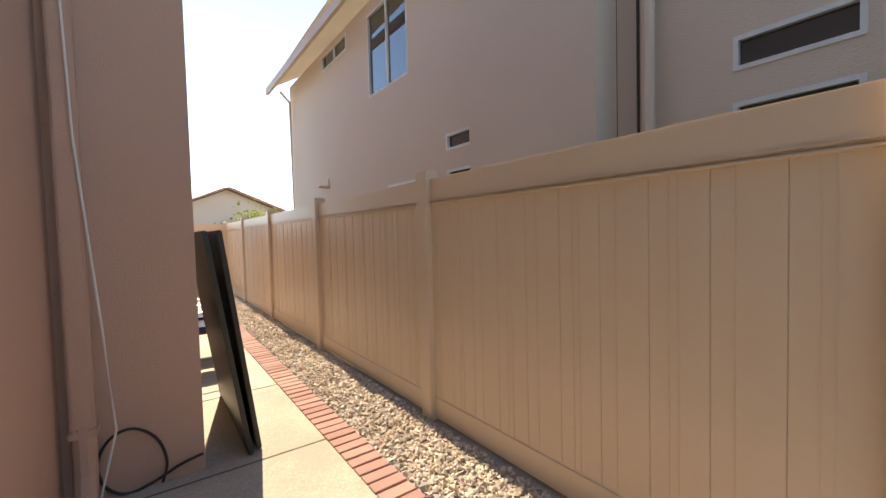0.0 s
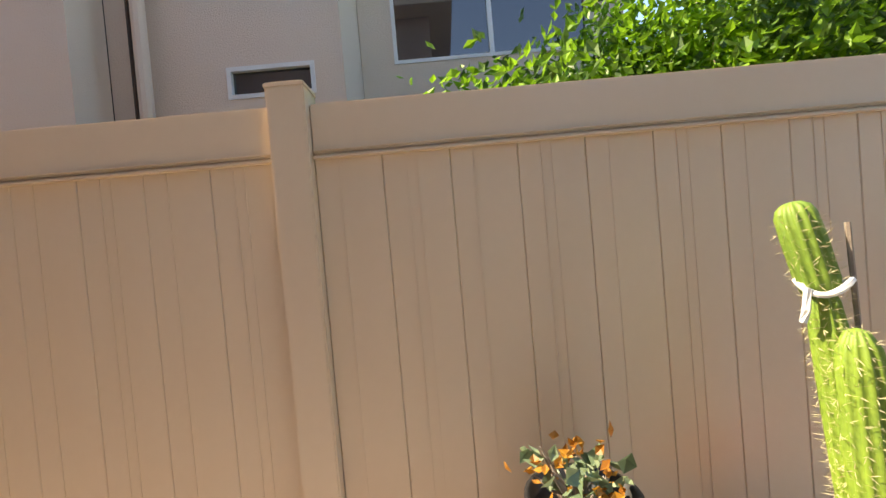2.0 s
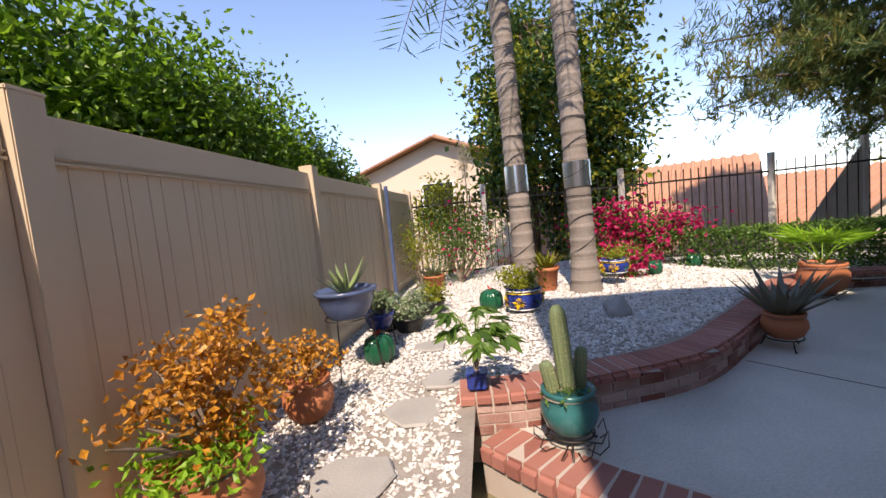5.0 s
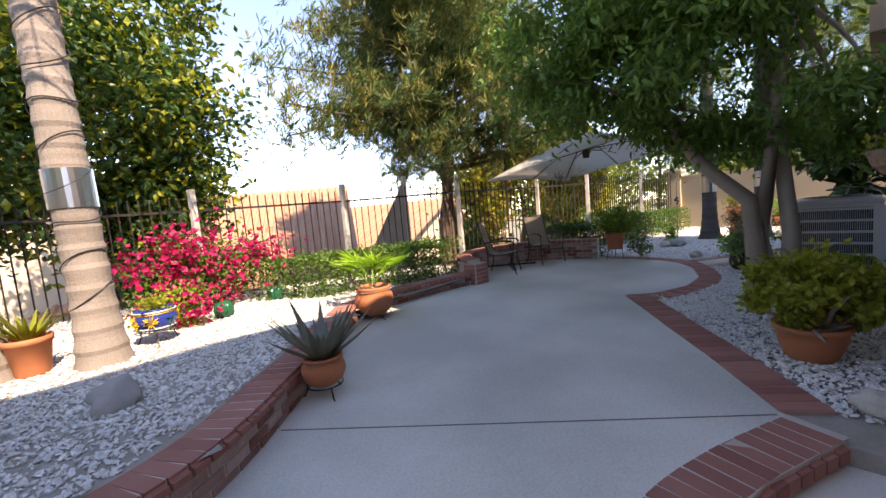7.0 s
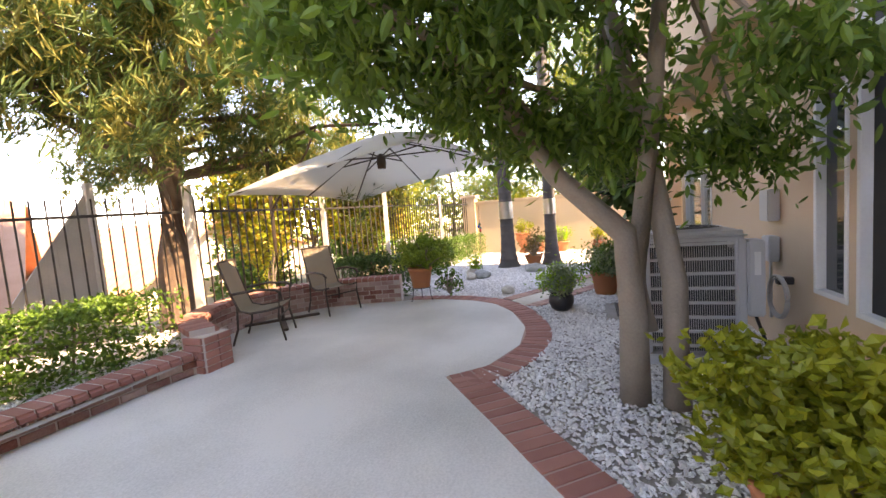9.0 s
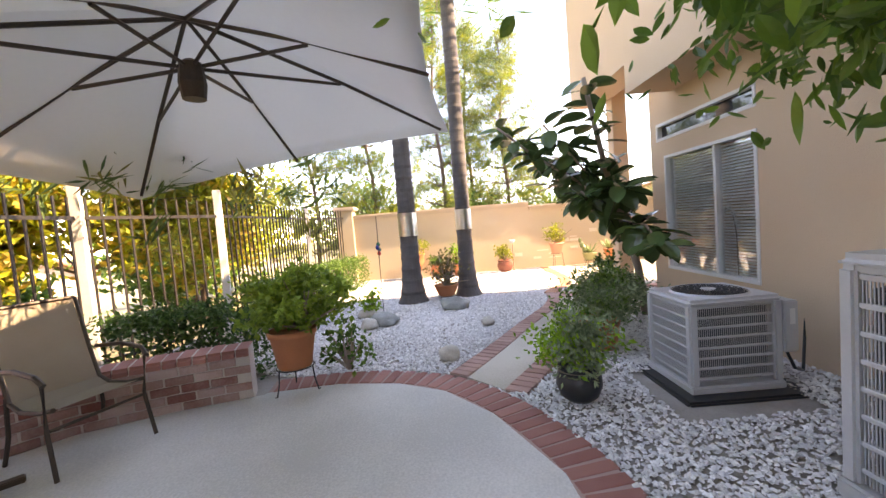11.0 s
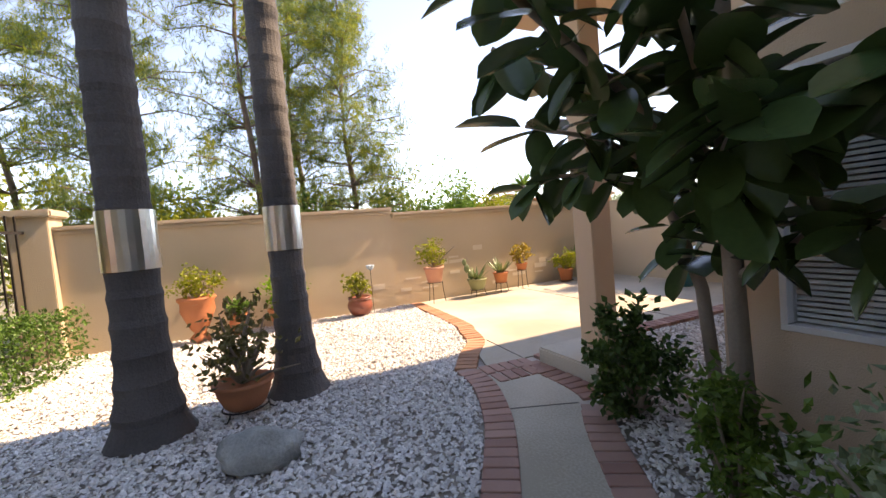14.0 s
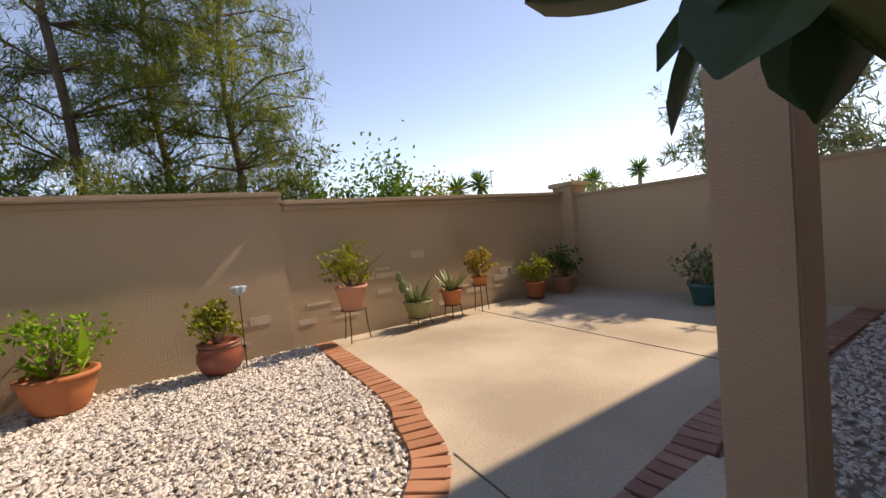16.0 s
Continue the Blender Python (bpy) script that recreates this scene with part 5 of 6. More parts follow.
def talavera(x, y, z, r, h, label, stand=0.0):
    """A painted pot: blue glaze with raised sunflower medallions and bands."""
    p = pot("round", (x, y, z), r, h, M_BLUE, label, stand)
    for zz, m in ((0.90, M_WHITE), (0.16, M_WHITE), (0.80, M_YELLOW)):
        rr = {0.90: 0.955, 0.16: 0.86, 0.80: 0.90}[zz] * r
        part("painted_band", tube([(rr * math.cos(a), rr * math.sin(a), stand + h * zz) for a in np.linspace(0, 6.283, 33)], r * 0.035, 6), m, p)
    for k in range(7):
        a = k * 0.898 - 1.9
        c = Vector((r * 0.99 * math.cos(a), r * 0.99 * math.sin(a), stand + h * 0.5))
        out = Vector((math.cos(a), math.sin(a), 0))
        if k % 2 == 0:
            pe_, dd = [], []
            for j in range(16):
                b = j * 0.3927
                pe_.append(c)
                dd.append(Vector((0, 0, 1)) * math.sin(b) + out.cross(Vector((0, 0, 1))) * math.cos(b))
            leaf_mesh("petals", pe_, 0.05, r * 0.34, M_YELLOW, p, 0.5, 0.1, 0.0, np.array([d[:] for d in dd]))
            bmd = lathe([(r * 0.13, 0), (r * 0.12, r * 0.03), (0.002, r * 0.05)], 14)
            bmd.transform(Matrix.Translation(c) @ out.to_track_quat("Z", "Y").to_matrix().to_4x4())
            part("flower_eye", bmd, M_BARK, p)
        else:
            leaf_mesh("painted_leaf", [c] * 8, 0.3, r * 0.25, M_GREENGLASS, p, 0.5, 0.1, 0.0, np.array([((out.cross(Vector((0, 0, 1)))) * math.cos(b) + Vector((0, 0, 1)) * math.sin(b))[:] for b in np.linspace(0, 6.28, 8)]))
    return p


talavera(0.36, 5.72, bed_z(0.36, 5.72), 0.215, 0.28, "painted blue pot with yellow sunflowers")
pot_plant((0.36, 5.72, 0.33), "bush", (0.26, 0.26, 0.18), L_OLIVE, "yellow-green leafy potted shrub", n=800)
talavera(1.70, 6.85, bed_z(1.7, 6.85), 0.19, 0.22, "painted multicolour bowl on an iron stand", 0.14)
pot_plant((1.70, 6.85, 0.42), "bush", (0.16, 0.16, 0.08), L_OLIVE, "small low plant in the painted bowl", n=240)
pot("straight", (0.80, 6.9, bed_z(0.8, 6.9)), 0.16, 0.33, M_TERRA, "tall terracotta pot by the palm trunk")
pot_plant((0.80, 6.9, 0.39), "aloe", 0.34, L_OLIVE, "upright yellow-green aloe in a pot", n=22)
# blue pot with a money tree on the wall's end
bp = thing("blue_pot", "small square cobalt pot on the brick wall", "plant pot", (-0.13, 3.70, 0.128))
part("pot", box(-0.065, -0.065, 0, 0.065, 0.065, 0.11, 0.012), M_BLUE, bp)
part("rim", box(-0.072, -0.072, 0.095, 0.072, 0.072, 0.115, 0.008), M_BLUE, bp)
mt = thing("money_tree", "small money tree with braided stem and drooping leaves", "plant", (-0.13, 3.70, 0.232))
for k in range(3):
    part("stem", tube([(0.012 * math.cos(a + k * 2.1), 0.012 * math.sin(a + k * 2.1), a * 0.03) for a in np.linspace(0, 6, 14)], 0.010, 6), M_BARK_G, mt)
lc, ld = [], []
for k in range(26):
    a, rr = rng.uniform(0, 6.28), rng.uniform(0.06, 0.24)
    e = Vector((rr * math.cos(a), rr * math.sin(a), 0.22 + rng.uniform(0, 0.22)))
    part("petiole", tube([(0, 0, 0.17), e * 0.6 + Vector((0, 0, 0.12)), e], 0.003, 4), L_LIME, mt)
    for j in range(5):
        lc.append(e)
        b = a + (j - 2) * 0.65
        ld.append((math.cos(b), math.sin(b), -0.45))
leaf_mesh("leaves", lc, 0.08, 0.13, L_MID, mt, 0.35, 0.25, 0.0, np.array(ld))
# teal pot with grey cacti on the patio
pot("round", (0.40, 3.44, PZ), 0.165, 0.26, M_TEAL, "teal glazed pot on a looping wire stand", 0.10)
wst = thing("wire_stand", "black looped wire plant stand", "plant stand", (0.40, 3.44, PZ))
for k in range(9):
    a = k * 0.698
    c, s = math.cos(a), math.sin(a)
    part("loop", tube([(0.10 * c, 0.10 * s, 0.02), (0.17 * c, 0.17 * s, 0.01), (0.21 * c - 0.03 * s, 0.21 * s + 0.03 * c, 0.06), (0.20 * c - 0.06 * s, 0.20 * s + 0.06 * c, 0.13), (0.16 * c - 0.03 * s, 0.16 * s + 0.03 * c, 0.09)], 0.004, 5), M_IRON, wst)
cg = thing("column_cactus", "three fuzzy grey-green column cacti in a teal pot", "cactus", (0.40, 3.44, PZ + 0.32))
column(cg, (0, 0, 0), (-0.03, 0.02, 0.52), 0.045, M_CACTUS_G)
column(cg, (0.07, 0.03, 0), (0.10, 0.04, 0.26), 0.033, M_CACTUS_G)
column(cg, (-0.08, 0.0, 0), (-0.12, 0.0, 0.20), 0.036, M_CACTUS_G)
leaf_mesh("groundcover", rng.normal(size=(160, 3)) * np.array((0.07, 0.07, 0.012)) + np.array((0, 0, 0.02)), 1, 0.035, L_MID, cg)
# patio pots
pot("round", (2.46, 4.80, PZ), 0.165, 0.22, M_TERRA, "terracotta pot with spiky aloe by the wall", 0.10)
pot_plant((2.46, 4.80, PZ + 0.29), "aloe", 0.5, leafmat("dusty_aloe", (0.12, 0.12, 0.09), (0.22, 0.22, 0.15), 0.1), "grey-brown spiky aloe with long thin leaves", n=30)
pot("round", (3.98, 6.42, PZ), 0.25, 0.36, M_TERRA, "large round terracotta pot by the planter wall", 0.06)
fp = thing("fan_palm", "young fan palm with pleated green leaves", "plant", (3.98, 6.42, PZ + 0.38))
for k in range(7):
    a = k * 0.9
    e = Vector((math.cos(a) * 0.25, math.sin(a) * 0.25, 0.28 + 0.04 * (k % 3)))
    fr = part("frond_stem", tube([(0, 0, 0), e * 0.5 + Vector((0, 0, 0.06)), e], 0.006, 5), L_LIME, fp)
    leaf_mesh("fan", [e] * 18, 0.03, 0.30, L_LIME, fr, 0.12, 0.4, 0.0, np.array([(math.cos(a + b), math.sin(a + b), 0.5 * math.cos(b)) for b in np.linspace(-1.7, 1.7, 18)]))
part("bare_branch", tube([(0.05, 0, 0), (-0.2, -0.05, 0.06), (-0.33, 0, 0.18), (-0.3, 0.05, 0.3)], [0.02, 0.016, 0.012, 0.006], 7), M_BARK_G, fp)
pot("bowl", (5.08, 2.28, PZ), 0.215, 0.26, M_TERRA, "wide terracotta pot under a large jade bush")
pot_plant((5.10, 2.22, PZ + 0.2), "jade", (0.50, 0.50, 0.40), L_OLIVE, "large rounded yellow-green jade bush", n=4200, name="jade_bush")
pot("straight", (9.30, 5.62, PZ), 0.19, 0.32, M_TERRA, "tapered terracotta pot on a scrolled iron stand", 0.22)
pot_plant((9.34, 5.54, PZ + 0.5), "jade", (0.43, 0.43, 0.36), leafmat("jade_leaf", (0.12, 0.22, 0.03), (0.28, 0.42, 0.06), 0.35), "dense green jade bush in a terracotta pot", n=3200, name="jade_bush", second=None)
pot_plant((9.62, 5.25, PZ + 0.05), "jade", (0.28, 0.25, 0.28), L_MID, "straggling jade branches over the gravel", n=260, name="jade_branch")
pot("round", (8.72, 3.40, PZ), 0.16, 0.26, M_BLACK, "glossy black pot in the gravel")
pot_plant((8.72, 3.40, PZ + 0.22), "bush", (0.25, 0.25, 0.24), L_GREY, "leafy grey-green geranium in a black pot", n=1500, second=(L_LIME, 900, 0.05), name="geranium")
pot("straight", (9.78, 2.82, PZ), 0.20, 0.34, M_TERRA, "terracotta pot with a leafy geranium")
pot_plant((9.80, 2.80, PZ + 0.28), "bush", (0.36, 0.36, 0.30), L_GREY, "spreading grey-green geranium with soft leaves", n=4200, second=(L_MID, 1800, 0.05), name="geranium")
shrub("jade_shrub", "dark green jade shrub at the path's edge", "bush", (11.42, 1.98, PZ), (0.30, 0.30, 0.38), 2000, 0.055, L_DARK, 0.08, 36, 0.7, 1.0, 0.14, 16, bark=M_BARK_G)
shrub("jade_shrub", "small leafy shrub beside the path", "bush", (10.6, 2.35, PZ), (0.22, 0.22, 0.30), 1100, 0.05, L_MID, 0.1, 26, 0.6, 1.0, 0.18, 10)
pot("bowl", (12.98, 4.26, PZ), 0.20, 0.2, M_TERRA, "terracotta bowl between the two palms", 0.06)
pot_plant((12.98, 4.26, PZ + 0.22), "jade", (0.36, 0.36, 0.42), leafmat("bronze_jade", (0.09, 0.09, 0.03), (0.22, 0.18, 0.06), 0.2), "bronze-leaved jade with bare grey branches", n=420, name="jade_bush")
# pots along the stucco wall
EAST = [(3.82, "bowl", 0.24, 0.30, M_TERRA, 0.0, L_LIME, 0.28), (2.71, "round", 0.20, 0.30, mat("brown_red_glaze", (0.20, 0.06, 0.04), (0.30, 0.10, 0.07), 12, 0.35), 0.0, L_OLIVE, 0.20), (1.38, "straight", 0.17, 0.27, M_TERRA_P, 0.36, L_OLIVE, 0.26), (0.55, "bowl", 0.17, 0.2, mat("olive_glaze", (0.20, 0.22, 0.10), (0.32, 0.33, 0.17), 12, 0.5), 0.12, None, 0.38), (0.04, "straight", 0.14, 0.2, M_TERRA, 0.18, None, 0.36), (-0.44, "straight", 0.11, 0.13, M_TERRA, 0.36, L_GOLD, 0.18), (-1.5, "straight", 0.15, 0.24, M_TERRA, 0.03, L_OLIVE, 0.2), (-2.12, "straight", 0.17, 0.26, M_TERRA_P, 0.0, L_MID, 0.26), (4.95, "urn", 0.23, 0.62, M_TERRA, 0.0, L_OLIVE, 0.27), (4.45, "round", 0.14, 0.3, M_TERRA, 0.0, L_MID, 0.14)]
for y, sh, r, h, m, st, lf, ps in EAST:
    x = 16.08
    pot(sh, (x, y, PZ), r, h, m, "terracotta pot standing against the stucco wall" if m in (M_TERRA, M_TERRA_P) else "glazed pot standing against the stucco wall", st, "pots along the wall")
    z = PZ + st + h * 0.88
    if lf:
        pot_plant((x, y, z), "jade", (ps * 1.2, ps * 1.2, ps * 1.25), lf, "yellow-green jade plant in a pot" if lf is L_OLIVE else "leafy green potted plant by the wall", n=420)
    else:
        pot_plant((x, y, z), "aloe", ps, L_ALOE, "tall upright aloe in a pot", n=16)
ck = thing("prickly_pear", "pale green prickly pear pads in a bowl", "cactus", (16.08, 0.62, PZ + 0.3))
for (y, z, s) in ((0.05, 0.0, 0.10), (0.12, 0.14, 0.09), (0.16, 0.28, 0.07)):
    bmq = lathe([(0.02, 0), (s * 0.55, s * 0.5), (s * 0.62, s * 1.1), (s * 0.35, s * 1.6), (0.01, s * 1.75)], 16)
    bmesh.ops.scale(bmq, vec=(0.25, 1, 1), verts=bmq.verts)
    bmesh.ops.translate(bmq, vec=(0, y, z), verts=bmq.verts)
    part("pad", bmq, M_CACTUS_G, ck, smooth=True)
leaf_mesh("banana_leaf_fan", [(0, 0, 0)] * 3, 0.15, 0.45, L_LIME, thing("banana_shoot", "bright green broad leaf shoot in a pot", "plant", (16.05, 3.68, PZ + 0.28)), 0.35, 0.3, -0.8)
pot("straight", (14.05, -2.2, PZ), 0.17, 0.26, M_TEAL, "turquoise pot by the south wall")
pot_plant((14.05, -2.2, PZ + 0.22), "jade", (0.3, 0.3, 0.3), L_GREY, "dusty grey-green plant by the south wall", n=420)
gf = thing("garden_flower", "pale blue glass flower on a thin stake", "ornament", (16.05, 2.5, PZ))
part("stake", tube([(0, 0, 0), (0, 0, 0.72)], 0.005, 5), M_IRON, gf)
part("bloom", lathe([(0.01, 0.70), (0.05, 0.73), (0.065, 0.78), (0.05, 0.79), (0.01, 0.75)], 14, 0, 7, 0.15), mat("pale_blue_glass", (0.35, 0.45, 0.55), (0.5, 0.6, 0.7), 12, 0.2), gf)

# ---- rocks ----
def rock(x, y, z, s, material, label):
    bmr = bmesh.new()
    bmesh.ops.create_icosphere(bmr, subdivisions=3, radius=1)
    o = Vector((x * 3.1, y * 2.7, 0))
    for v in bmr.verts:
        v.co *= 1 + 0.34 * noise.noise(v.co * 1.3 + o) + 0.15 * noise.noise(v.co * 3.5 + o)
        v.co = Vector((v.co.x * s[0], v.co.y * s[1], max(v.co.z, -0.45) * s[2]))
    o = tagged(part("boulder", bmr, material, smooth=True), label, "rock")
    o.matrix_basis = pose(x, y, z + s[2] * 0.4, 0, 0, x * 50)
    return o


for x, y, s, m, l in ((11.02, 3.78, (0.10, 0.08, 0.07), M_ROCK, "small tan boulder in the gravel"), (9.80, 4.30, (0.11, 0.10, 0.10), M_ROCK, "round pale boulder in the gravel"), (12.2, 4.15, (0.24, 0.17, 0.12), M_ROCK_G, "craggy grey-green rock in the gravel"), (11.55, 5.2, (0.26, 0.18, 0.11), M_ROCK_G, "flat grey rock in the gravel"), (11.3, 5.35, (0.14, 0.11, 0.09), M_ROCK, "pale rock beside the grey one"), (12.0, 5.5, (0.16, 0.12, 0.1), M_ROCK, "pale rock under the succulent"), (4.35, 1.95, (0.13, 0.1, 0.08), M_ROCK, "pale rock beside the house")):
    rock(x, y, PZ, s, m, l)
rock(1.27, 5.36, bed_z(1.27, 5.36), (0.20, 0.13, 0.12), M_STONE, "smooth grey stone in the gravel bed")
pot_plant((12.0, 5.42, PZ + 0.08), "jade", (0.16, 0.16, 0.2), L_LIME, "small green succulent among the rocks", n=200, name="succulent")
wm = thing("garden_stake", "tall metal stake with small coloured birds", "ornament", (11.7, 5.2, PZ))
part("stake", tube([(0, 0, 0), (0.0, 0, 0.8), (0.03, 0, 1.5)], 0.006, 6), M_IRON, wm)
for k, (dx, dz, m) in enumerate(((0.09, 1.02, M_TEAL), (0.05, 0.97, M_RED), (-0.08, 1.06, M_BLUE), (0.02, 1.1, M_GREENGLASS))):
    bmo = lathe([(0.004, -0.035), (0.025, -0.015), (0.03, 0.0), (0.02, 0.025), (0.004, 0.04)], 12)
    bmesh.ops.translate(bmo, vec=(dx, 0, dz), verts=bmo.verts)
    part("bird", bmo, m, wm, smooth=True)
part("crossbar", tube([(-0.1, 0, 1.04), (0.1, 0, 1.0)], 0.004, 5), M_IRON, wm)

# ---- rubber plant: large leaves one by one ----
rp = thing("rubber_plant", "tall rubber plant with large dark glossy leaves", "plant", (10.88, 1.80, PZ))
TR = [[(0, 0, 0), (-0.04, 0.1, 0.6), (-0.14, 0.3, 1.2), (-0.3, 0.55, 1.8), (-0.44, 0.8, 2.8)],
      [(0.16, -0.05, 0), (0.2, 0.0, 0.8), (0.3, 0.15, 1.4), (0.4, 0.35, 2.0)],
      [(-0.12, 0.27, 1.1), (-0.1, 0.8, 1.7), (-0.06, 1.3, 2.05), (-0.04, 1.72, 2.42)],
      [(-0.08, 0.2, 0.9), (-0.5, 0.35, 1.15), (-0.95, 0.45, 1.15), (-1.3, 0.5, 0.98)],
      [(-0.14, 0.3, 1.2), (-0.5, 0.55, 1.5), (-0.85, 0.7, 1.6), (-1.1, 0.72, 1.5)],
      [(0.05, 0.2, 1.3), (0.59, 0.33, 1.51), (0.94, 0.35, 1.55), (1.17, 0.42, 1.49)],
      [(-0.05, 0.25, 1.5), (0.3, 0.75, 1.9), (0.45, 1.1, 2.12)],
      [(-0.12, 0.27, 1.1), (-0.35, 0.7, 1.4), (-0.6, 0.95, 1.55)],
      [(0.0, 0.2, 1.3), (0.2, 0.65, 1.62), (0.36, 1.0, 1.72)],
      [(-0.2, 0.4, 1.4), (-0.4, 0.95, 1.95), (-0.55, 1.3, 2.3)]]
for k, ln in enumerate(TR):
    r = (0.055, 0.04, 0.022, 0.018, 0.02, 0.018, 0.016, 0.016, 0.014, 0.016)[k]
    part("trunk" if k < 2 else "branch", tube(ln, [r * (1 - 0.13 * i) for i in range(len(ln))], 9), M_BARK_G, rp, smooth=True)


def rubber_leaf_mesh(L, W):
    bml = bmesh.new()
    rows = []
    for i in range(8):
        t = i / 7
        w = W * math.sin(math.pi * (0.08 + 0.87 * t ** 1.15)) ** 0.62 if 0 < i < 7 else 0.004
        dr = -0.10 * L * t * t
        rows.append([bml.verts.new((w * s, L * t, dr + abs(s) * w * 0.25)) for s in (-1, -0.5, 0, 0.5, 1)])
    for a, b in zip(rows, rows[1:]):
        for k in range(4):
            bml.faces.new((a[k], a[k + 1], b[k + 1], b[k]))
    for f in bml.faces:
        f.smooth = True
    me = bpy.data.meshes.new("leaf")
    bml.to_mesh(me)
    bml.free()
    me.materials.append(L_RUBBER)
    return me


RL = [rubber_leaf_mesh(0.28, 0.075), rubber_leaf_mesh(0.33, 0.088), rubber_leaf_mesh(0.24, 0.066)]
rnd = random.Random(5)
for k, ln in enumerate(TR):
    n = (70, 40, 40, 42, 40, 26, 24, 30, 20, 26)[k]
    P = [Vector(p) for p in ln]
    for j in range(n):
        t = (0.42 if k < 2 else 0.25) + (0.58 if k < 2 else 0.77) * (j / n)
        s = t * (len(P) - 1)
        i = min(int(s), len(P) - 2)
        p = P[i].lerp(P[i + 1], s - i)
        a = j * 2.4 + rnd.uniform(-0.3, 0.3)
        o = new("leaf", RL[j % 3])
        o.parent = rp
        o.matrix_basis = Matrix.Translation(p + Vector((math.cos(a), math.sin(a), 0)) * 0.04) @ Euler((rnd.uniform(-1.1, 0.55), rnd.uniform(-0.5, 0.5), a - math.pi / 2)).to_matrix().to_4x4()

# ---- air conditioner ----
ac = thing("air_conditioner", "grey outdoor air conditioning unit with louvred sides", "air conditioner", (8.92, 2.32, PZ), 0)
ac.scale = (0.9, 0.9, 0.9)
part("coil", box(-0.27, -0.31, 0.06, 0.27, 0.31, 0.68, 0.05, 3), M_ACDARK, ac)
for x in (-0.285, 0.285):
    for y in (-0.325, 0.325):
        part("corner_post", box(x - 0.035, y - 0.035, 0.05, x + 0.035, y + 0.035, 0.70, 0.015), M_AC, ac)
for j in range(8):
    z = 0.10 + j * 0.08
    for y in (-0.33, 0.33):
        part("louvre", box(-0.25, y - 0.012, z, 0.25, y + 0.012, z + 0.016, 0.003, 1), M_AC, ac)
    for x in (-0.29, 0.29):
        part("louvre", box(x - 0.012, -0.29, z, x + 0.012, 0.29, z + 0.016, 0.003, 1), M_AC, ac)
gr = []
for k in range(38):
    u = k / 37
    gr.append(box(-0.25 + u * 0.5, 0.334, 0.07, -0.246 + u * 0.5, 0.339, 0.68))
    gr.append(box(-0.25 + u * 0.5, -0.339, 0.07, -0.246 + u * 0.5, -0.334, 0.68))
    gr.append(box(-0.299, -0.29 + u * 0.58, 0.07, -0.294, -0.286 + u * 0.58, 0.68))
part("grille", merge(*gr), M_AC, ac)
part("base_pan", box(-0.33, -0.37, 0.0, 0.33, 0.37, 0.06, 0.01), M_AC, ac)
top = merge(box(-0.33, -0.37, 0.68, 0.33, 0.37, 0.735, 0.03, 3), lathe([(0.29, 0.735), (0.28, 0.75), (0.27, 0.735)], 40))
part("top_cover", top, M_AC, ac)
part("fan_opening", lathe([(0.262, 0.737), (0.24, 0.7395), (0.01, 0.74)], 40), M_ACDARK, ac)
fw = [tube([(r * math.cos(a), r * math.sin(a), 0.748) for a in np.linspace(0, 6.283, 33)], 0.004, 5) for r in (0.1, 0.15, 0.2, 0.25)]
fw += [tube([(0.05 * math.cos(a), 0.05 * math.sin(a), 0.75), (0.27 * math.cos(a), 0.27 * math.sin(a), 0.745)], 0.003, 4) for a in np.linspace(0, 6.283, 25)[:-1]]
for wire in fw:
    part("fan_guard_wire", wire, M_BLACK, ac)
part("fan_hub", lathe([(0.06, 0.742), (0.055, 0.757), (0.01, 0.76)], 18), M_AC, ac)
part("control_box", box(-0.33, -0.47, 0.28, -0.17, -0.36, 0.68, 0.01), M_AC, ac, "grey control box with white label")
part("label", box(-0.333, -0.44, 0.50, -0.3305, -0.40, 0.62), M_WHITE, ac, "white rating label")
part("conduit", tube([(-0.25, -0.42, 0.3), (-0.25, -0.5, 0.12), (-0.1, -0.7, 0.03), (0.1, -0.9, 0.25), (0.1, -0.94, 0.8)], 0.012, 8), M_BLACK, ac)
tagged(part("equipment_pad", box(8.52, 1.86, PZ - 0.1, 9.32, 2.74, PZ, 0.015), M_BLACK), "black plastic equipment pad in the gravel", "pad")
tall_ac = copy_thing(ac, pose(7.26, 2.28, PZ) @ Matrix.Diagonal((1.2, 1.12, 1.62, 1)))
tagged(tall_ac, "taller grey air conditioning unit behind the shade tree", "air conditioner")
eb = thing("electric_box", "grey electric disconnect boxes on the wall", "electric box", (7.55, HY, 0.6))
part("box", box(-0.09, 0.001, 0.35, 0.09, 0.09, 0.62, 0.008), M_AC, eb)
part("box", box(-0.08, 0.001, 0.0, 0.08, 0.08, 0.22, 0.008), M_AC, eb)
part("conduit", tube([(0, 0.04, -0.5), (0, 0.04, 0.0)], 0.012, 8), M_AC, eb)
hs = thing("garden_hose", "coiled dark garden hose hanging on the wall", "hose", (7.25, HY + 0.06, 0.35))
part("coil", tube([((0.16 + 0.012 * math.sin(a * 0.37)) * math.cos(a), 0.03 + 0.004 * a * 0.2, (0.16 + 0.012 * math.sin(a * 0.37)) * math.sin(a)) for a in np.linspace(0, 25, 140)], 0.010, 6), M_GREYWOOD, hs)
part("bracket", box(-0.03, -0.06, 0.1, 0.03, 0.05, 0.16, 0.006), M_BLACK, hs)

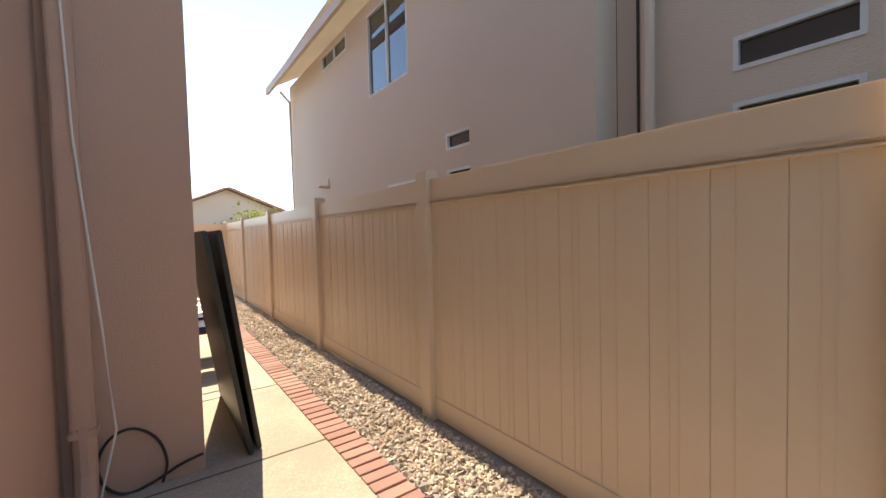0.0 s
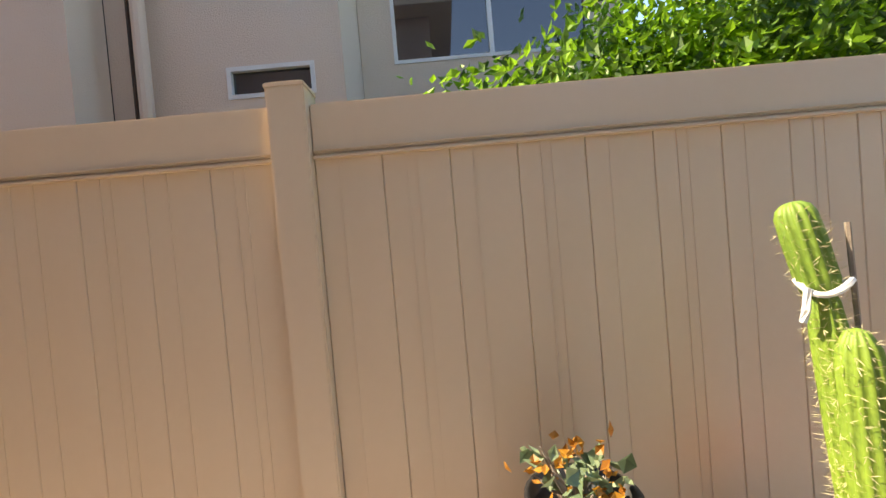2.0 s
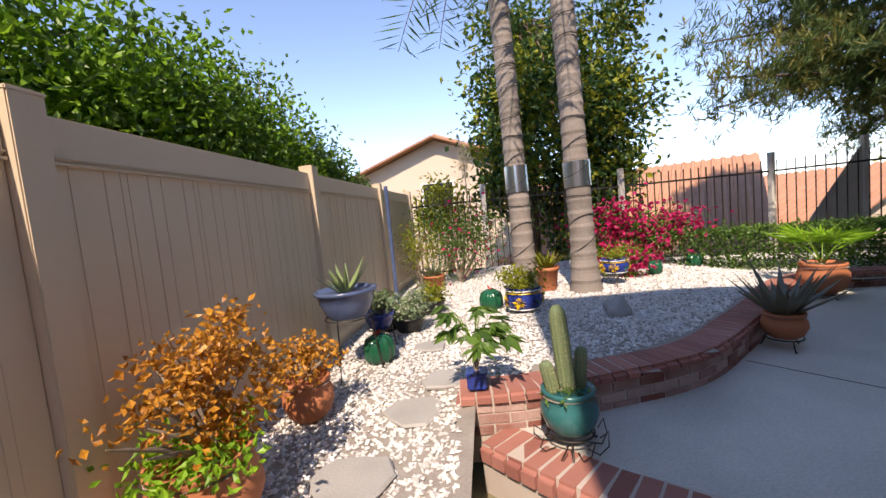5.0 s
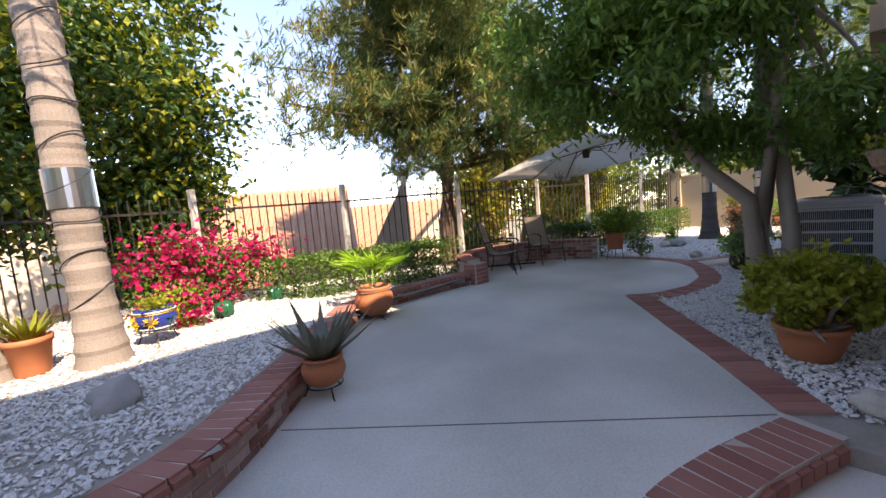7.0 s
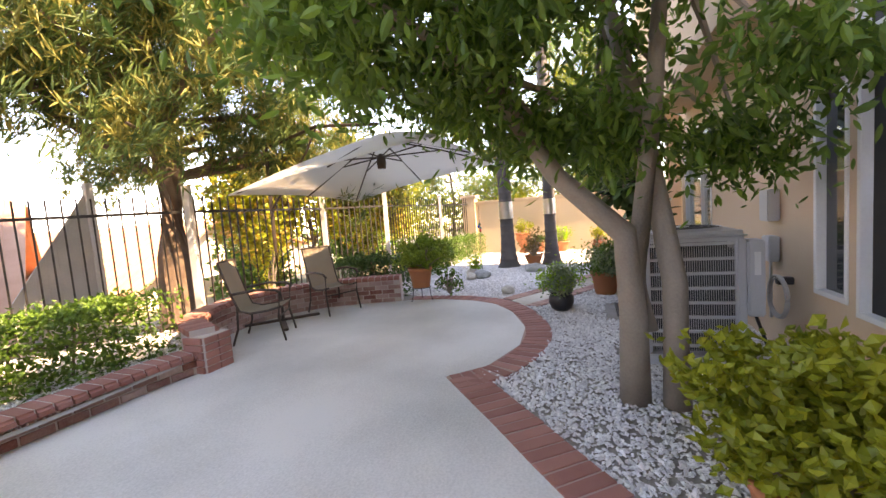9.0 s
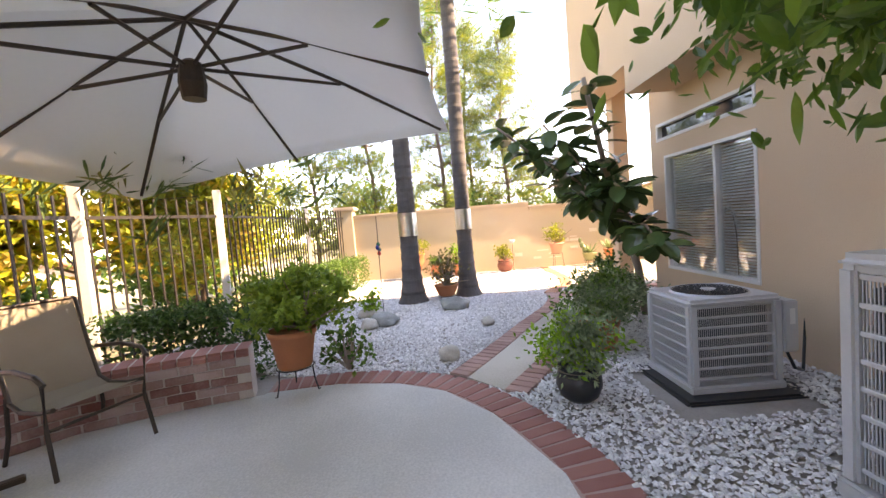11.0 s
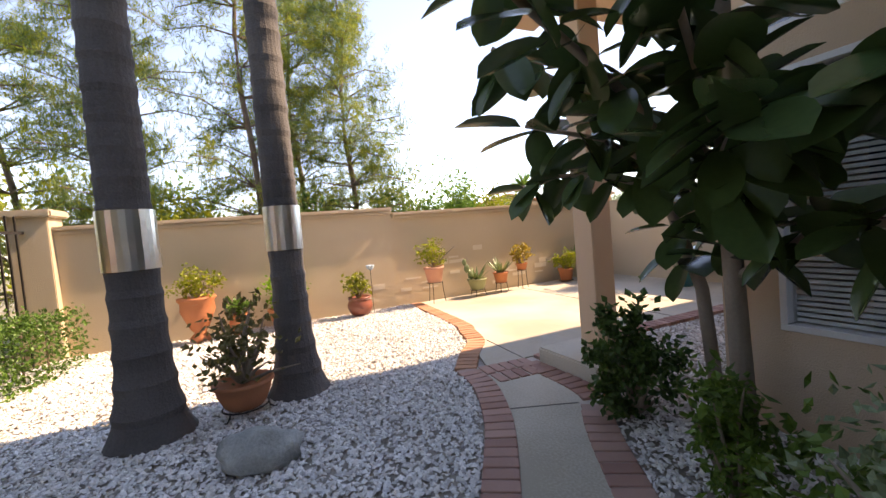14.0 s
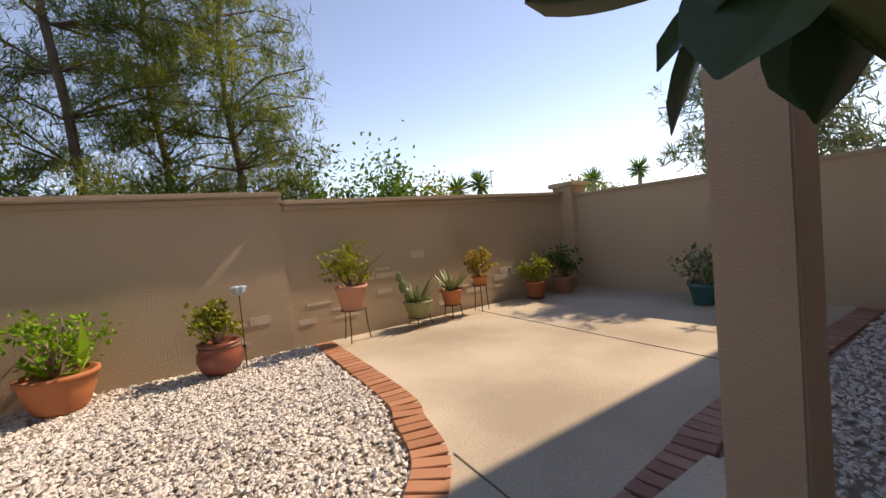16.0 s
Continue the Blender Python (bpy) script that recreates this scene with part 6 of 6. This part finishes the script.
# ---- umbrella ----
um = thing("patio_umbrella", "pale canvas cantilever umbrella with dark ribs", "umbrella", (7.82, 5.38, PZ))
HUB = Vector((0.0, 0.0, 2.40))
COR = [Vector((1.28, -1.2, 2.04)), Vector((1.0, 1.03, 1.67)), Vector((-1.2, 1.22, 1.74)), Vector((-0.97, -1.08, 2.09))]
bm = bmesh.new()
N = 8
for q in range(4):
    a, b = COR[q], COR[(q + 1) % 4]
    g = {}
    for i in range(N + 1):
        for j in range(N + 1):
            t, s = i / N, j / N
            e = a.lerp(b, s) - (a.lerp(b, s) - HUB) * 0.06 * math.sin(math.pi * s)
            p = HUB.lerp(e, t)
            p.z -= 0.05 * math.sin(math.pi * s) * math.sin(math.pi * t) - 0.03 * math.sin(math.pi * t)
            g[i, j] = bm.verts.new(p)
    for i in range(N):
        for j in range(N):
            bm.faces.new((g[i, j], g[i + 1, j], g[i + 1, j + 1], g[i, j + 1]))
bmesh.ops.remove_doubles(bm, verts=bm.verts, dist=0.001)
bmesh.ops.solidify(bm, geom=bm.faces[:], thickness=0.006)
part("canopy", bm, M_CANVAS, um, smooth=True)
LH = HUB - Vector((0, 0, 0.30))
part("hub", lathe([(0.05, 1.98), (0.06, 2.05), (0.05, 2.14), (0.02, 2.16)], 14), M_BRONZE, um)
mids = [COR[k].lerp(COR[(k + 1) % 4], 0.5) for k in range(4)]
for e in COR + mids:
    f = e - (e - HUB) * 0.05
    rib_a = HUB - Vector((0, 0, 0.06))
    rb = part("rib", tube([rib_a, rib_a.lerp(f, 0.5) + Vector((0, 0, 0.012)), f - Vector((0, 0, 0.02))], 0.010, 6), M_BRONZE, um)
    part("strut", tube([LH + Vector((0, 0, 0.02)), rib_a.lerp(f, 0.48)], 0.009, 6), M_BRONZE, rb)
PB = Vector((0.02, 1.78, 0.0))
part("pole", tube([PB, PB + Vector((0, 0, 1.2)), PB + Vector((0, -0.02, 2.5))], 0.026, 12), M_BRONZE, um)
part("arm", tube([PB + Vector((0, -0.02, 2.45)), Vector((0.0, 0.9, 2.62)), Vector((0, 0, 2.52))], 0.022, 10), M_BRONZE, um)
part("brace", tube([PB + Vector((0, 0, 1.6)), Vector((0.0, 1.1, 2.30)), Vector((0, 0.9, 2.6))], 0.014, 8), M_BRONZE, um)
for a in (45, 135):
    bmx = box(-0.5, -0.03, 0.0, 0.5, 0.03, 0.035, 0.006)
    bmesh.ops.rotate(bmx, matrix=Matrix.Rotation(radians(a), 3, "Z"), verts=bmx.verts)
    bmesh.ops.translate(bmx, vec=(PB.x, PB.y - 0.0, 0.0 if a == 45 else 0.036), verts=bmx.verts)
    part("base_bar", bmx, M_BRONZE, um)

# ---- patio chairs ----
def sling_chair(x, y, rz):
    c = thing("patio_chair", "bronze metal patio chair with tan sling seat", "chair", (x, y, PZ), rz, "patio chairs")
    sl = mat("tan_sling", (0.36, 0.30, 0.22), (0.46, 0.39, 0.30), 12, 0.8, 0, 0.1, 200) if "tan_sling" not in bpy.data.materials else bpy.data.materials["tan_sling"]
    bms = bmesh.new()
    prof = [(0.26, 0.42), (0.1, 0.385), (-0.1, 0.37), (-0.22, 0.41), (-0.29, 0.6), (-0.36, 0.85), (-0.40, 1.0)]
    rows = [[bms.verts.new((s * 0.23, p[0], p[1])) for s in (-1, 0, 1)] for p in prof]
    for a, b in zip(rows, rows[1:]):
        for k in range(2):
            bms.faces.new((a[k], a[k + 1], b[k + 1], b[k]))
    bmesh.ops.solidify(bms, geom=bms.faces[:], thickness=0.012)
    part("sling", bms, sl, c, "tan woven sling")
    for s in (-1, 1):
        part("side_rail", tube([(s * 0.245, p[0], p[1]) for p in prof], 0.014, 8), M_BRONZE, c)
        part("armrest", tube([(s * 0.28, -0.28, 0.62), (s * 0.29, 0.0, 0.65), (s * 0.29, 0.22, 0.63), (s * 0.28, 0.28, 0.58)], 0.016, 8), M_BRONZE, c)
        part("leg", tube([(s * 0.28, 0.26, 0.60), (s * 0.27, 0.22, 0.3), (s * 0.28, 0.28, 0.01)], 0.013, 8), M_BRONZE, c)
        part("leg", tube([(s * 0.25, -0.24, 0.45), (s * 0.26, -0.25, 0.2), (s * 0.27, -0.32, 0.01)], 0.013, 8), M_BRONZE, c)
    part("crossbar", tube([(-0.26, 0.23, 0.3), (0.26, 0.23, 0.3)], 0.010, 6), M_BRONZE, c)
    part("crossbar", tube([(-0.24, -0.40, 1.0), (0.24, -0.40, 1.0)], 0.013, 8), M_BRONZE, c)
    return c


sling_chair(7.22, 6.86, -152)
sling_chair(8.55, 6.78, 158)

# ---- porch and house details ----
hb = thing("hanging_basket", "coir-lined hanging basket with trailing plant", "hanging basket", (4.95, 1.78, 1.12))
part("liner", lathe([(0.02, 0), (0.13, 0.02), (0.21, 0.10), (0.24, 0.2), (0.22, 0.2), (0.02, 0.17)], 26, 0.05), M_COIR, hb)
for k in range(3):
    a = k * 2.09
    part("chain", tube([(0.24 * math.cos(a), 0.24 * math.sin(a), 0.2), (0, 0, 0.72)], 0.003, 4), M_IRON, hb)
part("hook", tube([(0, 0, 0.70), (0.02, 0, 0.76), (0.0, 0, 0.80), (0.0, -0.33, 0.80)], 0.008, 6), M_IRON, hb)
leaf_mesh("foliage", blob_points((0, 0, 0.24), (0.22, 0.22, 0.12), 260, 14, 0.3, 0.8, False), 1, 0.05, L_OLIVE, hb)
wc = thing("wind_chime", "small hanging parrot chime with white beads", "ornament", (5.72, 1.62, 0.72))
part("string", tube([(0, 0, -0.5), (0, 0, 0.5), (0.0, -0.16, 0.52)], 0.002, 4), M_WHITE, wc)
for z, m, r in ((0.10, M_YELLOW, 0.03), (0.15, M_GREENGLASS, 0.03), (0.05, M_RED, 0.022), (-0.2, M_WHITE, 0.014), (-0.42, M_WHITE, 0.016)):
    part("bead", lathe([(0.003, z - r), (r * 0.8, z - r * 0.4), (r, z), (r * 0.7, z + r * 0.6), (0.003, z + r)], 12), m, wc, smooth=True)

# side-yard clutter: downpipe, cable, leaning boards, folding chairs
dp = thing("downpipe", "pink painted rain downpipe in the wall's corner", "pipe", (0.40, -2.60, 0.0))
part("pipe", box(-0.05, -0.04, 0.42, 0.05, 0.04, 5.5, 0.012), M_STUCCO_PINK, dp)
part("elbow", tube([(0, 0, 0.45), (0, 0.0, 0.2), (0.0, 0.06, 0.05)], 0.05, 10), M_STUCCO_PINK, dp)
part("collar", box(-0.06, -0.05, 0.40, 0.06, 0.05, 0.44, 0.006), M_STUCCO_PINK, dp)
cb = thing("cable", "black cable looped on the wall's base", "cable")
part("loop", tube(smooth_line([(-0.12, -2.66, 0.10), (0.0, -2.665, 0.07), (0.12, -2.665, 0.02), (0.25, -2.66, 0.0), (0.34, -2.66, 0.08), (0.36, -2.66, 0.22), (0.30, -2.66, 0.33), (0.2, -2.66, 0.35), (0.10, -2.66, 0.26), (0.06, -2.65, 0.12), (0.09, -2.62, 0.0)], 0.02), 0.008, 7), M_BLACK, cb)
cw = thing("cable", "thin white cable hanging down the corner", "cable")
part("wire", tube([(0.42, -2.54, 4.0), (0.37, -2.55, 1.9), (0.30, -2.56, 0.9), (0.27, -2.57, 0.4), (0.36, -2.55, 0.0)], 0.006, 6), M_WHITE, cw)
for k, (x, y) in enumerate(((-0.30, -3.0), (-0.36, -3.05))):
    bd = thing("leaning_board", "dark folding table leaning on the house wall", "folding table", (x - 0.08, y, 0.0), 0, "leaning tables")
    bmb = box(-0.015, -0.9, 0, 0.015, 0.35, 1.45, 0.006)
    bmesh.ops.rotate(bmb, matrix=Matrix.Rotation(radians(8 - k), 3, "Y"), verts=bmb.verts)
    part("tabletop", bmb, M_BLACK, bd)
    bme = box(-0.019, -0.905, 0, 0.019, -0.88, 1.45, 0.004)
    bmesh.ops.rotate(bme, matrix=Matrix.Rotation(radians(8 - k), 3, "Y"), verts=bme.verts)
    part("edge_trim", merge(bme), M_GREYWOOD, bd)
for k, y in enumerate((-4.9, -5.5)):
    fc = thing("folding_chair", "navy cushioned chair with a grey tube frame", "chair", (-0.42, y, 0.0), 90, "stored chairs")
    part("seat", box(-0.24, -0.22, 0.40, 0.24, 0.22, 0.48, 0.03, 3), M_NAVY, fc)
    bmk = box(-0.24, -0.27, 0.5, 0.24, -0.20, 1.02, 0.03, 3)
    part("backrest", bmk, M_NAVY, fc)
    for s in (-1, 1):
        part("leg", tube([(s * 0.26, 0.22, 0.0), (s * 0.26, 0.2, 0.62), (s * 0.26, -0.2, 0.64), (s * 0.26, -0.28, 1.12)], 0.012, 8), M_GALV, fc)
        part("leg", tube([(s * 0.26, -0.28, 0.0), (s * 0.26, -0.2, 0.6)], 0.012, 8), M_GALV, fc)
    part("top_bar", tube([(-0.26, -0.28, 1.12), (0.26, -0.28, 1.12)], 0.012, 8), M_GALV, fc)

# ---- houses and distance ----
def gable_house(at, rz, w, d, h, ridge, label, tiles=True):
    """A plain stucco house with a tiled gable roof."""
    g = thing("distant_house", label, "house", at, rz)
    bmh = bmesh.new()
    pr = [(-w / 2, -3), (w / 2, -3), (w / 2, h), (0, h + ridge), (-w / 2, h)]
    a = [bmh.verts.new((x, 0, z)) for x, z in pr]
    b = [bmh.verts.new((x, d, z)) for x, z in pr]
    bmh.faces.new(a)
    bmh.faces.new(b[::-1])
    for k in range(5):
        bmh.faces.new((a[k], b[k], b[(k + 1) % 5], a[(k + 1) % 5]))
    bmesh.ops.recalc_face_normals(bmh, faces=bmh.faces[:])
    part("wall", bmh, M_STUCCO_N, g)
    for s in (-1, 1):
        L = math.hypot(w / 2 + 0.5, ridge * (w / 2 + 0.5) / (w / 2))
        rf = part("roof", box(0, -0.5, 0, L, d + 0.5, 0.06), M_ROOF, g)
        ang = math.atan2(ridge, w / 2)
        rf.matrix_basis = Matrix.Translation((0, 0, h + ridge + 0.04)) @ (Matrix.Identity(4) if s > 0 else Matrix.Rotation(math.pi, 4, "Z") @ Matrix.Translation((0, -d, 0))) @ Matrix.Rotation(ang, 4, "Y")
        rows = []
        nr = int(d / 0.28)
        for k in range(nr):
            rows.append(tube([(0.0, -0.4 + k * (d + 0.8) / nr, 0.06), (L, -0.4 + k * (d + 0.8) / nr, 0.06)], 0.07, 6))
        ti = part("tile_layer", merge(*rows), M_ROOF, rf)
    fw = part("window", box(-0.6, -0.04, h - 1.1, 0.6, -0.005, h - 0.2, 0.01), M_WHITE, g)
    part("pane", box(-0.52, -0.05, h - 1.04, 0.52, -0.045, h - 0.26), M_GLASS, fw)
    return g


gable_house((-1.6, 15.5, -0.6), 0, 6.6, 9.0, 3.3, 1.25, "cream stucco house with a clay tile gable")
gable_house((-9.5, 19.0, -0.8), 0, 7.0, 9.0, 3.6, 1.4, "far stucco house with a clay tile roof")
gable_house((9.0, 16.5, -2.8), 62, 9.0, 11.0, 2.5, 2.6, "house down the slope with a red tile roof")
gable_house((15.0, 17.0, -3.2), 20, 8.0, 9.0, 3.0, 1.8, "pale house down the slope behind the fence")
gable_house((23.0, 24.0, -3.0), -20, 9.0, 9.0, 3.0, 1.8, "distant pale house beyond the trees")
gable_house((-3.5, -34.0, -0.4), 0, 9.0, 9.0, 2.6, 1.9, "distant house with a dark red tile roof")
gable_house((38.0, -14.0, -0.4), 60, 9.0, 9.0, 2.0, 1.2, "low distant house beyond the terrace wall")
for x, y, r, z in ((-4.2, -22.0, 1.6, 0.04), (8.0, 45.0, 3.0, -3.0), (-6.0, 40.0, 3.0, -1.0), (18.0, 40.0, 4.0, -3.5), (30.0, 30.0, 4.0, -1.0), (34.0, 16.0, 4.0, 0.0), (38.0, 2.0, 3.0, 0.0), (46.0, -12.0, 2.2, 0.0), (30.0, -22.0, 2.4, 0.0), (24.0, 14.0, 2.2, -0.5), (27.0, 8.0, 2.4, 0.0), (13.5, 13.0, 1.6, -1.2), (17.5, 12.0, 1.7, -0.8)):
    shrub("distant_tree", "rounded distant green tree crown", "tree", (x, y, z - 0.5), (r, r, r * 0.9), 2600, 0.14 + r * 0.05, L_MID if int(x) % 2 else L_OLIVE, 0.8, 30, 0.6, 0.9, 0.25, 5, group="distant trees")
sl_ = thing("street_lamp", "distant grey street lamp with curved arm", "street lamp", (40.0, -21.6, -0.4))
part("pole", tube([(0, 0, 0), (0, 0, 5.8), (0.3, -0.3, 6.5), (0.9, -0.9, 6.7)], 0.06, 8), M_AC, sl_)
part("lamp_head", box(0.8, -1.2, 6.63, 1.2, -0.8, 6.73, 0.02), M_AC, sl_)
for x, y, h in ((40.0, -20.2, 5.3), (41.0, -18.4, 5.0), (36.0, -31.0, 5.0), (34.0, -35.5, 5.8)):
    dpm = thing("distant_palm", "distant fan palm beyond the wall", "palm", (x, y, -0.4), 0, "distant palms")
    part("trunk", tube([(0, 0, 0), (0, 0, h)], 0.2, 8), M_PALM, dpm)
    leaf_mesh("fronds", [(0, 0, h)] * 160, 1, 1.4, L_MID, dpm, 0.10, 0.2, -0.2)
